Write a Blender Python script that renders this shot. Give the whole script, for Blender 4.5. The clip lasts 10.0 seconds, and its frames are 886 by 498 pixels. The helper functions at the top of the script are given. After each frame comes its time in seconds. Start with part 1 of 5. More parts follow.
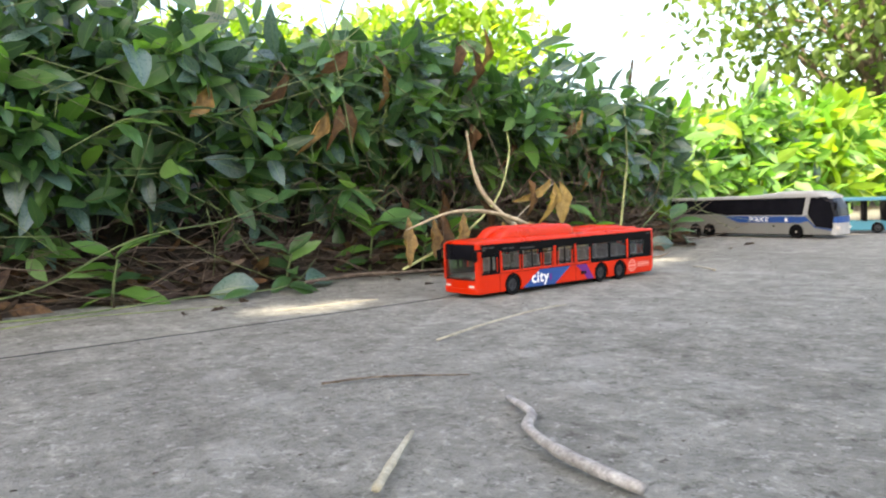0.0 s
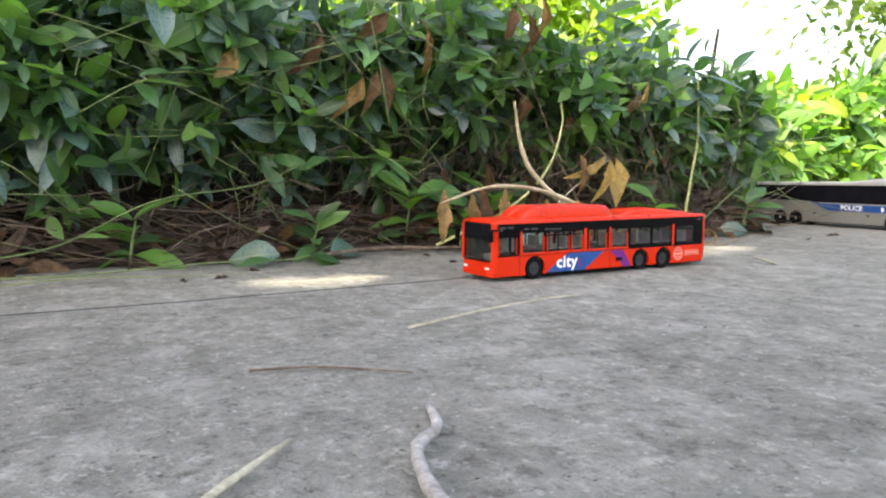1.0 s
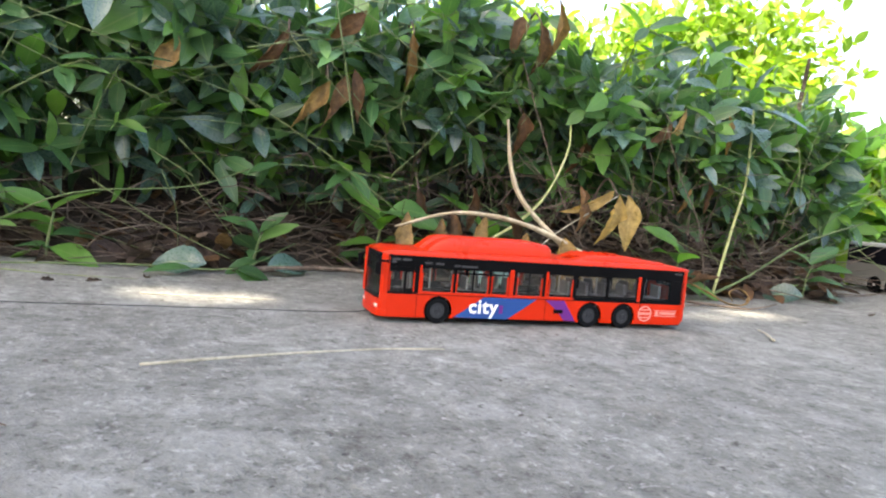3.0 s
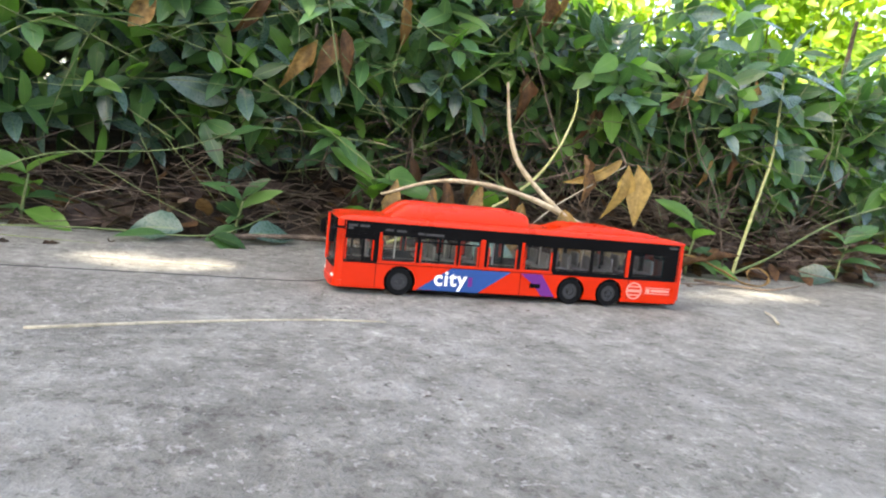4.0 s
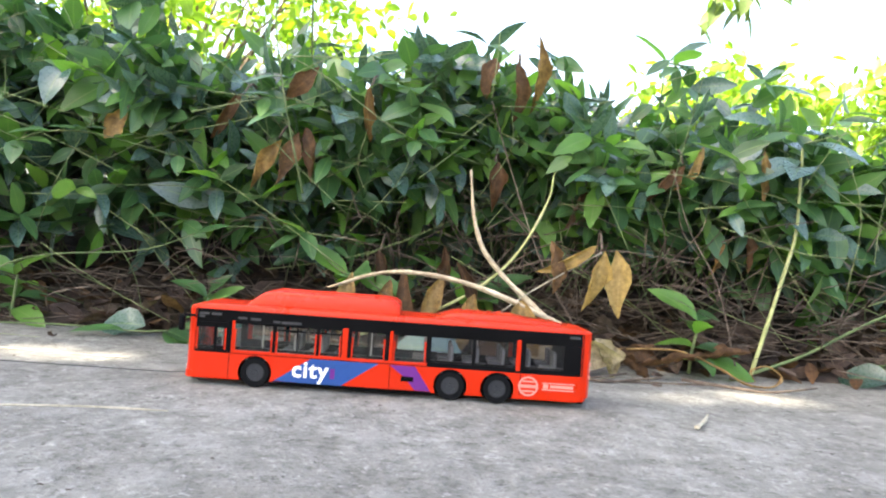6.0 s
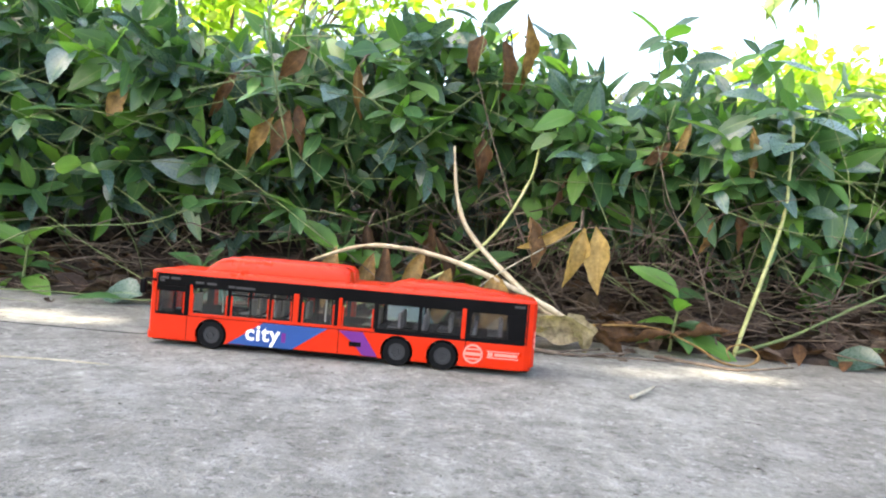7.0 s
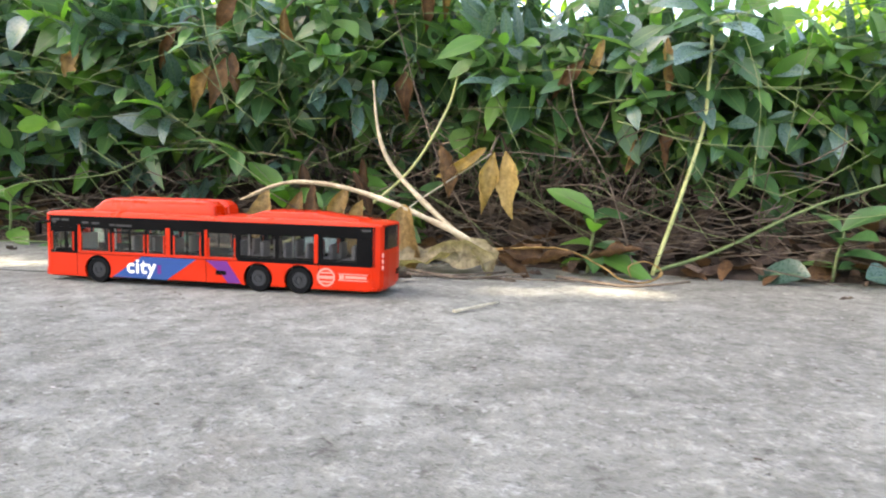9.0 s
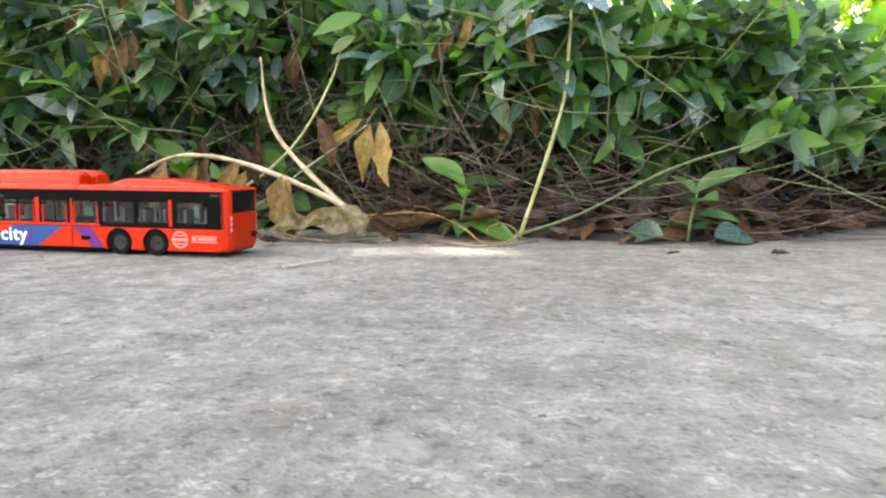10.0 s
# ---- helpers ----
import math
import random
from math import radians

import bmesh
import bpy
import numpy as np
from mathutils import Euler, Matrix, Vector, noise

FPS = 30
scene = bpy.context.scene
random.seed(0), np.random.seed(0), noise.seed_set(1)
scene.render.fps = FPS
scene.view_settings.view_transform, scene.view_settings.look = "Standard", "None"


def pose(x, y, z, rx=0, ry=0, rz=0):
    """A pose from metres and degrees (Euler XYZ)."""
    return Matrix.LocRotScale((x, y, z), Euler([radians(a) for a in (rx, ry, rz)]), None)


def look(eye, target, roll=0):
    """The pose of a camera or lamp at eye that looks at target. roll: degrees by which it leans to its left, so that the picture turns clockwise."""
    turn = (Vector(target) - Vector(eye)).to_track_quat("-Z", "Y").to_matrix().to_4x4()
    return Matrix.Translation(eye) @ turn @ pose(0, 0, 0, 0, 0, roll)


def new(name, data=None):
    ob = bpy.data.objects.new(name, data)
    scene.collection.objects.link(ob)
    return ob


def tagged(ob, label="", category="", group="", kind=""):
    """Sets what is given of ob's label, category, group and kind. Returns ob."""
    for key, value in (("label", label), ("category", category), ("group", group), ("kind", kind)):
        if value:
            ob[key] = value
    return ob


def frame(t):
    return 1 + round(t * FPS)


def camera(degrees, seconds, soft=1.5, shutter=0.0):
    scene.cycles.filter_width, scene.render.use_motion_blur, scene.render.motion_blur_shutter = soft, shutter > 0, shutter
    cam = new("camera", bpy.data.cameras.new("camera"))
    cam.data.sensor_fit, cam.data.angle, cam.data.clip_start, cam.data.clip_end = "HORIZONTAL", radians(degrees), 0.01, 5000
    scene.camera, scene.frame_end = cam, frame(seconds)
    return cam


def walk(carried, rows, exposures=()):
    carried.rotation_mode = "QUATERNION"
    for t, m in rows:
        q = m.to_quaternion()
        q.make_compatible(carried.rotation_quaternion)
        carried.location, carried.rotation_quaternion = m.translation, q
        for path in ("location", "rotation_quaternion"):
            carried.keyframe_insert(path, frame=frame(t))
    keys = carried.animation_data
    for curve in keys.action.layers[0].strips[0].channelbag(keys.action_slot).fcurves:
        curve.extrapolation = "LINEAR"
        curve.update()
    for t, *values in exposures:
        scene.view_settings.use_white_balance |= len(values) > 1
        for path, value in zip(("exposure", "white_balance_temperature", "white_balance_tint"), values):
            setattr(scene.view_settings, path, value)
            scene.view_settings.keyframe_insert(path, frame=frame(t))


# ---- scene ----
import collections
# ---- camera and its way along the toy bus ----
PATH = (
    (0.0, -223.0, -267.0, 46.8, -4.00, 1.86, -38.86),
    (0.5, -196.5, -269.8, 47.9, -5.89, 2.38, -33.67),
    (1.0, -180.2, -270.0, 47.6, -6.09, -0.32, -31.24),
    (1.5, -155.3, -267.7, 49.1, 0.89, -2.02, -28.30),
    (2.0, -129.1, -269.6, 47.6, 1.41, -3.03, -25.52),
    (2.5, -97.7, -270.3, 51.4, -1.87, -4.02, -22.04),
    (4.0, -34.6, -259.0, 47.5, -6.85, -5.93, -15.32),
    (4.5, -14.0, -254.5, 49.4, -5.34, -2.99, -10.46),
    (5.0, 13.5, -251.6, 46.4, -1.18, -2.74, -8.50),
    (5.5, 46.5, -254.5, 49.1, 0.41, -3.27, -4.19),
    (7.0, 112.7, -262.1, 44.2, -1.05, -4.67, 3.60),
    (7.5, 128.3, -263.5, 45.1, -1.52, -3.12, 7.50),
    (8.0, 151.9, -263.9, 44.2, -2.60, -1.54, 8.64),
    (8.5, 174.6, -264.4, 42.3, -4.35, -1.36, 10.03),
    (9.0, 200.2, -259.6, 42.1, -5.49, -1.40, 11.53),
    (9.5, 230.0, -266.5, 39.9, -6.23, -1.15, 11.90),
    (10.0, 259.8, -267.9, 36.8, -6.72, -0.46, 11.48),
)
cam = camera(59.81, 10.0, soft=2.1, shutter=0.2)
walk(cam, [(t, pose(x / 1000, y / 1000, z / 1000, 90 + p, r, w)) for t, x, y, z, p, r, w in PATH], ((0.0, 2.48, 7950, 10), (1.0, 2.55, 7850, 10), (2.5, 2.64, 7400, 11), (4.0, 2.76, 7750, 11), (5.5, 2.91, 7450, 11), (7.5, 2.95, 7600, 10), (10.0, 2.9, 8000, 10)))

# ---- world, sun, exposure ----
SUN = Vector((-0.5, -0.34, 0.8)).normalized()
world = bpy.data.worlds.new("sky")
scene.world = world
world.use_nodes = True
wn = world.node_tree
sky = wn.nodes.new("ShaderNodeTexSky")
sky.sky_type = "NISHITA"
sky.sun_disc = False
sky.sun_elevation = math.asin(SUN.z)
sky.sun_rotation = math.atan2(SUN.x, SUN.y)
sky.air_density, sky.dust_density, sky.ozone_density = 0.9, 3.0, 0.4
wn.links.new(sky.outputs[0], wn.nodes["Background"].inputs[0])
wn.nodes["Background"].inputs[1].default_value = 0.15
sun_data = bpy.data.lights.new("sun", "SUN")
sun_data.energy, sun_data.angle, sun_data.color = 4.0, radians(0.53), (1.0, 0.95, 0.86)
sun_ob = new("sun", sun_data)
sun_ob.matrix_world = look((0, 0, 4), tuple(Vector((0, 0, 4)) - SUN))

# ---- materials ----
def node(nt, kind, **sets):
    n = nt.nodes.new("ShaderNode" + kind)
    for key, value in sets.items():
        n.inputs[key.replace("_", " ")].default_value = value
    return n


def ramp(nt, source, stops):
    r = nt.nodes.new("ShaderNodeValToRGB")
    el = r.color_ramp.elements
    while len(el) < len(stops):
        el.new(0.5)
    for e, (pos, col) in zip(el, stops):
        e.position, e.color = pos, (*col, 1)
    nt.links.new(source, r.inputs[0])
    return r.outputs[0]


def mixed(nt, kind, fac, a, b):
    m = nt.nodes.new("ShaderNodeMix")
    m.data_type, m.blend_type = "RGBA", kind
    for sock, v in ((m.inputs[0], fac), (m.inputs[6], a), (m.inputs[7], b)):
        if hasattr(v, "links"):
            nt.links.new(v, sock)
        else:
            sock.default_value = v if not isinstance(v, tuple) else (*v, 1)
    return m.outputs[2]


def noise_of(nt, scale, detail=4, rough=0.6, coord=None):
    if coord is None:
        coord = nt.nodes.new("ShaderNodeTexCoord").outputs["Object"]
    n = nt.nodes.new("ShaderNodeTexNoise")
    n.inputs["Scale"].default_value, n.inputs["Detail"].default_value, n.inputs["Roughness"].default_value = scale, detail, rough
    nt.links.new(coord, n.inputs["Vector"])
    return n.outputs["Fac"]


def bumped(nt, height, strength, distance, base=None):
    b = nt.nodes.new("ShaderNodeBump")
    b.inputs["Strength"].default_value, b.inputs["Distance"].default_value = strength, distance
    nt.links.new(height, b.inputs["Height"])
    if base is not None:
        nt.links.new(base, b.inputs["Normal"])
    return b.outputs[0]


def material(name):
    m = bpy.data.materials.new(name)
    m.use_nodes = True
    nt = m.node_tree
    return m, nt, nt.nodes["Principled BSDF"]


def paint(name, col, rough=0.35, metal=0.0, grain=900, wear=0.12, bump=0.04, coat=0.0, spec=0.5):
    """Painted or moulded toy surface: slight mottling, fine dust and orange-peel relief."""
    m, nt, b = material(name)
    n1, n2 = noise_of(nt, grain, 3), noise_of(nt, grain * 0.09, 4)
    dark, light = tuple(c * (1 - wear) for c in col), tuple(min(1, c * (1 + wear * 0.5) + wear * 0.02) for c in col)
    nt.links.new(mixed(nt, "MIX", 0.35, ramp(nt, n2, [(0.3, dark), (0.7, light)]), ramp(nt, n1, [(0.3, dark), (0.75, col)])), b.inputs["Base Color"])
    nt.links.new(ramp(nt, n2, [(0.3, (rough * 0.8,) * 3), (0.75, (min(1, rough * 1.35),) * 3)]), b.inputs["Roughness"])
    b.inputs["Metallic"].default_value = metal
    b.inputs["Coat Weight"].default_value = coat
    b.inputs["Specular IOR Level"].default_value = spec
    nt.links.new(bumped(nt, n1, bump, 0.0002), b.inputs["Normal"])
    return m


def glass(name, tint, milk=0.1):
    """Thin toy window plastic: tinted, see-through, with a surface sheen."""
    m = bpy.data.materials.new(name)
    m.use_nodes = True
    nt = m.node_tree
    nt.nodes.remove(nt.nodes["Principled BSDF"])
    tr, gl, mx = nt.nodes.new("ShaderNodeBsdfTransparent"), nt.nodes.new("ShaderNodeBsdfGlossy"), nt.nodes.new("ShaderNodeMixShader")
    tr.inputs[0].default_value = (*tint, 1)
    gl.inputs["Roughness"].default_value = 0.08
    fr = nt.nodes.new("ShaderNodeFresnel")
    fr.inputs[0].default_value = 1.22
    nt.links.new(fr.outputs[0], mx.inputs[0])
    df, mk = node(nt, "BsdfDiffuse", Color=(0.5, 0.5, 0.5, 1)), nt.nodes.new("ShaderNodeMixShader")
    mk.inputs[0].default_value = milk
    nt.links.new(tr.outputs[0], mk.inputs[1])
    nt.links.new(df.outputs[0], mk.inputs[2])
    nt.links.new(mk.outputs[0], mx.inputs[1])
    nt.links.new(gl.outputs[0], mx.inputs[2])
    nt.links.new(mx.outputs[0], nt.nodes["Material Output"].inputs[0])
    return m


def leafy(name, dark, mid, light, rough=0.38, passing=0.35, rib=(0.16, 0.24, 0.09), spots=0.0, gloss=0.5, mottle=0.0):
    """Leaf: colour varies leaf by leaf, paler midrib and veins, lets light through."""
    m, nt, b = material(name)
    geo, info = nt.nodes.new("ShaderNodeNewGeometry"), nt.nodes.new("ShaderNodeObjectInfo")
    add = nt.nodes.new("ShaderNodeMath")
    add.operation = "ADD"
    nt.links.new(geo.outputs["Random Per Island"], add.inputs[0])
    nt.links.new(info.outputs["Random"], add.inputs[1])
    fr = nt.nodes.new("ShaderNodeMath")
    fr.operation = "FRACT"
    nt.links.new(add.outputs[0], fr.inputs[0])
    col = ramp(nt, fr.outputs[0], [(0.0, dark), (0.45, mid), (0.8, mid), (1.0, light)])
    uv = nt.nodes.new("ShaderNodeTexCoord").outputs["UV"]
    sep = nt.nodes.new("ShaderNodeSeparateXYZ")
    nt.links.new(uv, sep.inputs[0])
    mm = nt.nodes.new("ShaderNodeMath")
    mm.operation = "SUBTRACT"
    nt.links.new(sep.outputs[0], mm.inputs[0])
    mm.inputs[1].default_value = 0.5
    ab = nt.nodes.new("ShaderNodeMath")
    ab.operation = "ABSOLUTE"
    nt.links.new(mm.outputs[0], ab.inputs[0])
    ribmask = ramp(nt, ab.outputs[0], [(0.01, (0.4, 0.4, 0.4)), (0.045, (0, 0, 0))])
    # side veins run obliquely from the midrib
    vm = nt.nodes.new("ShaderNodeMath")
    vm.operation = "MULTIPLY_ADD"
    nt.links.new(ab.outputs[0], vm.inputs[0])
    vm.inputs[1].default_value = -0.9
    nt.links.new(sep.outputs[1], vm.inputs[2])
    vs = nt.nodes.new("ShaderNodeMath")
    vs.operation = "MULTIPLY"
    nt.links.new(vm.outputs[0], vs.inputs[0])
    vs.inputs[1].default_value = 44.0
    si = nt.nodes.new("ShaderNodeMath")
    si.operation = "SINE"
    nt.links.new(vs.outputs[0], si.inputs[0])
    veins = ramp(nt, si.outputs[0], [(0.8, (0, 0, 0)), (1.0, (0.1, 0.1, 0.1))])
    n1, n2 = noise_of(nt, 75, 3), noise_of(nt, 900, 3)
    col = mixed(nt, "MULTIPLY", 0.55, col, ramp(nt, n1, [(0.3, (0.66, 0.66, 0.66)), (0.7, (1.15, 1.1, 1.0))]))
    col = mixed(nt, "MIX", veins, col, rib)
    col = mixed(nt, "MIX", ribmask, col, rib)
    if mottle:
        blotch = noise_of(nt, 330, 5, 0.75)
        col = mixed(nt, "MULTIPLY", mottle, col, ramp(nt, blotch, [(0.32, (0.28, 0.25, 0.22)), (0.5, (0.9, 0.88, 0.86)), (0.66, (1.45, 1.4, 1.3))]))
    if spots:
        col = mixed(nt, "MIX", ramp(nt, n1, [(0.5, (0, 0, 0)), (0.66, (spots,) * 3)]), col, tuple(c * 0.35 for c in dark))
    nt.links.new(col, b.inputs["Base Color"])
    nt.links.new(ramp(nt, n2, [(0.3, (rough * 0.8,) * 3), (0.7, (rough * 1.3,) * 3)]), b.inputs["Roughness"])
    b.inputs["Specular IOR Level"].default_value = gloss
    nt.links.new(bumped(nt, si.outputs[0], 0.04, 0.0004, bumped(nt, n2, 0.06, 0.0004)), b.inputs["Normal"])
    tl, mx = nt.nodes.new("ShaderNodeBsdfTranslucent"), nt.nodes.new("ShaderNodeMixShader")
    bright = mixed(nt, "MULTIPLY", 1.0, col, (1.9, 2.2, 1.0))
    nt.links.new(bright, tl.inputs[0])
    mx.inputs[0].default_value = passing
    nt.links.new(b.outputs[0], mx.inputs[1])
    nt.links.new(tl.outputs[0], mx.inputs[2])
    nt.links.new(mx.outputs[0], nt.nodes["Material Output"].inputs[0])
    return m


def concrete():
    m, nt, b = material("weathered_concrete")
    obj = nt.nodes.new("ShaderNodeTexCoord").outputs["Object"]
    mp = nt.nodes.new("ShaderNodeMapping")
    mp.inputs["Scale"].default_value = (1.0, 0.88, 1)
    mp.inputs["Rotation"].default_value = (0, 0, 0.0)
    nt.links.new(obj, mp.inputs[0])
    c = mp.outputs[0]
    big, mid, fine, grit = noise_of(nt, 9, 5, 0.65, c), noise_of(nt, 70, 6, 0.75, c), noise_of(nt, 650, 5, 0.75, c), noise_of(nt, 1600, 3, 0.6, c)
    col = ramp(nt, mid, [(0.3, (0.125, 0.125, 0.113)), (0.5, (0.19, 0.19, 0.174)), (0.7, (0.255, 0.256, 0.238))])
    col = mixed(nt, "MULTIPLY", 0.75, col, ramp(nt, big, [(0.3, (0.68, 0.66, 0.64)), (0.65, (1.12, 1.12, 1.12))]))
    col = mixed(nt, "MULTIPLY", 0.8, col, ramp(nt, fine, [(0.3, (0.58, 0.57, 0.55)), (0.47, (1, 1, 1)), (0.54, (1, 1, 1)), (0.68, (1.3, 1.3, 1.31))]))
    chip = noise_of(nt, 210, 5, 0.8, c)
    flake = ramp(nt, chip, [(0.36, (0.55, 0.54, 0.52)), (0.45, (1, 1, 1)), (0.55, (1, 1, 1)), (0.63, (1.38, 1.38, 1.37))])
    col = mixed(nt, "MULTIPLY", 0.8, col, flake)
    worn = noise_of(nt, 105, 6, 0.78, c)
    col = mixed(nt, "MULTIPLY", 0.55, col, ramp(nt, worn, [(0.37, (0.68, 0.67, 0.65)), (0.46, (1, 1, 1)), (0.55, (1, 1, 1)), (0.63, (1.3, 1.3, 1.29))]))
    # pale scuffs and worn lime patches
    scuff = ramp(nt, noise_of(nt, 120, 6, 0.75, c), [(0.6, (0, 0, 0)), (0.7, (0.5, 0.5, 0.5))])
    col = mixed(nt, "MIX", scuff, col, (0.38, 0.382, 0.37))
    brown = ramp(nt, noise_of(nt, 26, 5, 0.7, c), [(0.58, (0, 0, 0)), (0.74, (0.5, 0.5, 0.5))])
    col = mixed(nt, "MIX", brown, col, (0.16, 0.145, 0.125))
    # isolated pits, dark specks and pale chips, of irregular shape
    wob = nt.nodes.new("ShaderNodeMix")
    wob.data_type, wob.blend_type = "RGBA", "LINEAR_LIGHT"
    wob.inputs[0].default_value = 0.006
    wn2 = nt.nodes.new("ShaderNodeTexNoise")
    wn2.inputs["Scale"].default_value, wn2.inputs["Detail"].default_value = 320, 3
    nt.links.new(c, wn2.inputs["Vector"])
    nt.links.new(c, wob.inputs[6])
    nt.links.new(wn2.outputs["Color"], wob.inputs[7])

    def specks(scale, radius, share, tone, amount):
        vo = nt.nodes.new("ShaderNodeTexVoronoi")
        vo.inputs["Scale"].default_value = scale
        nt.links.new(wob.outputs[2], vo.inputs["Vector"])
        spot = ramp(nt, vo.outputs["Distance"], [(radius * 0.55, (amount,) * 3), (radius, (0, 0, 0))])
        sp = nt.nodes.new("ShaderNodeSeparateColor")
        nt.links.new(vo.outputs["Color"], sp.inputs[0])
        on = ramp(nt, sp.outputs[0], [(share, (1, 1, 1)), (share + 0.01, (0, 0, 0))])
        mask = mixed(nt, "MULTIPLY", 1.0, spot, on)
        return mask, mixed(nt, "MIX", mask, col, tone)

    _, col = specks(48, 0.42, 0.3, (0.3, 0.3, 0.285), 0.4)
    _, col = specks(330, 0.36, 0.26, (0.36, 0.36, 0.345), 0.55)
    _, col = specks(170, 0.22, 0.16, (0.37, 0.37, 0.355), 0.5)
    _, col = specks(420, 0.34, 0.3, (0.075, 0.07, 0.064), 0.65)
    pit, col = specks(150, 0.2, 0.22, (0.055, 0.05, 0.045), 0.8)
    nt.links.new(col, b.inputs["Base Color"])
    b.inputs["Roughness"].default_value = 0.86
    b.inputs["Specular IOR Level"].default_value = 0.3
    n = bumped(nt, worn, 0.6, 0.0016, bumped(nt, mid, 0.7, 0.0022))
    n = bumped(nt, chip, 0.7, 0.0012, bumped(nt, fine, 0.6, 0.0007, n))
    n = bumped(nt, grit, 0.3, 0.0002, n)
    pitn = nt.nodes.new("ShaderNodeBump")
    pitn.invert = True
    pitn.inputs["Strength"].default_value, pitn.inputs["Distance"].default_value = 0.6, 0.001
    nt.links.new(pit, pitn.inputs["Height"])
    nt.links.new(n, pitn.inputs["Normal"])
    nt.links.new(pitn.outputs[0], b.inputs["Normal"])
    return m


def earthy(name, cols, scale, rough=0.95, bump=0.8, depth=0.003):
    m, nt, b = material(name)
    n1, n2 = noise_of(nt, scale, 6, 0.7), noise_of(nt, scale * 7, 4, 0.7)
    col = ramp(nt, n1, [(0.3, cols[0]), (0.5, cols[1]), (0.7, cols[2])])
    col = mixed(nt, "MULTIPLY", 0.7, col, ramp(nt, n2, [(0.3, (0.5, 0.5, 0.5)), (0.7, (1.2, 1.2, 1.2))]))
    nt.links.new(col, b.inputs["Base Color"])
    b.inputs["Roughness"].default_value = rough
    nt.links.new(bumped(nt, n2, bump, depth * 0.4, bumped(nt, n1, bump, depth)), b.inputs["Normal"])
    return m


CONCRETE = concrete()
SOIL = earthy("leaf_mould_soil", [(0.02, 0.013, 0.01), (0.042, 0.027, 0.019), (0.085, 0.055, 0.04)], 60)
GRASS = earthy("rough_grass", [(0.03, 0.05, 0.015), (0.06, 0.1, 0.025), (0.1, 0.14, 0.04)], 18, 0.9, 1.0, 0.02)
BARK = earthy("bark", [(0.05, 0.035, 0.025), (0.12, 0.09, 0.06), (0.2, 0.16, 0.12)], 25, 0.9, 0.9, 0.01)
TWIG = earthy("dry_twig", [(0.04, 0.027, 0.02), (0.095, 0.068, 0.05), (0.23, 0.18, 0.135)], 140, 0.85, 0.5, 0.0006)
PALE_STICK = earthy("bleached_stick", [(0.3, 0.22, 0.14), (0.5, 0.4, 0.27), (0.66, 0.57, 0.42)], 90, 0.75, 0.6, 0.0008)
GREY_STICK = earthy("weathered_grey_stick", [(0.16, 0.145, 0.14), (0.3, 0.285, 0.275), (0.48, 0.46, 0.45)], 160, 0.85, 0.7, 0.0008)
STRAW = earthy("dry_straw", [(0.23, 0.21, 0.15), (0.36, 0.33, 0.25), (0.48, 0.45, 0.36)], 120, 0.7, 0.4, 0.0004)
GREEN_STEM = earthy("green_stem", [(0.05, 0.08, 0.025), (0.1, 0.145, 0.05), (0.19, 0.22, 0.09)], 120, 0.6, 0.4, 0.0004)
PALE_STEM = earthy("pale_green_stem", [(0.26, 0.3, 0.1), (0.4, 0.43, 0.18), (0.58, 0.58, 0.32)], 70, 0.55, 0.4, 0.0004)
GOLDEN = leafy("golden_dry_leaf", (0.24, 0.15, 0.05), (0.4, 0.28, 0.11), (0.54, 0.42, 0.2), rough=0.6, passing=0.2, rib=(0.5, 0.36, 0.16), spots=0.4, gloss=0.3, mottle=0.6)
PAPERY = leafy("papery_dead_leaf", (0.2, 0.16, 0.1), (0.34, 0.29, 0.2), (0.46, 0.41, 0.31), rough=0.7, passing=0.2, rib=(0.4, 0.34, 0.24), spots=0.45, gloss=0.25, mottle=0.8)
RUNNER = earthy("thin_runner", [(0.1, 0.14, 0.045), (0.17, 0.22, 0.08), (0.27, 0.3, 0.13)], 120, 0.6, 0.4, 0.0004)
LEAF = leafy("vine_leaf", (0.016, 0.048, 0.02), (0.049, 0.126, 0.046), (0.13, 0.245, 0.075), rough=0.32, passing=0.28, gloss=0.52)
LEAF_DARK = leafy("vine_leaf_blue", (0.038, 0.082, 0.07), (0.062, 0.122, 0.107), (0.095, 0.172, 0.155), rough=0.28, passing=0.14, gloss=0.7)
# the next two also carry sunlight in their colour on the right-hand hedge
LEAF_BRIGHT = leafy("young_and_sunlit_leaf", (0.055, 0.15, 0.03), (0.095, 0.22, 0.045), (0.16, 0.31, 0.065), rough=0.4, passing=0.42)
LEAF_FAR = leafy("bush_and_sunlit_leaf", (0.09, 0.17, 0.02), (0.16, 0.26, 0.03), (0.26, 0.33, 0.04), rough=0.5, passing=0.45, rib=(0.2, 0.26, 0.07))
LEAF_TREE = leafy("tree_leaf", (0.045, 0.085, 0.02), (0.085, 0.14, 0.03), (0.14, 0.2, 0.045), rough=0.5, passing=0.35, rib=(0.14, 0.2, 0.07))
DEAD_TAN = leafy("dry_tan_leaf", (0.15, 0.085, 0.03), (0.29, 0.185, 0.075), (0.43, 0.31, 0.15), rough=0.6, passing=0.16, rib=(0.36, 0.22, 0.09), spots=0.6, gloss=0.3, mottle=0.8)
DEAD_BROWN = leafy("dry_brown_leaf", (0.05, 0.026, 0.013), (0.095, 0.05, 0.024), (0.18, 0.105, 0.055), rough=0.65, passing=0.12, rib=(0.2, 0.1, 0.045), spots=0.55, gloss=0.3, mottle=0.8)
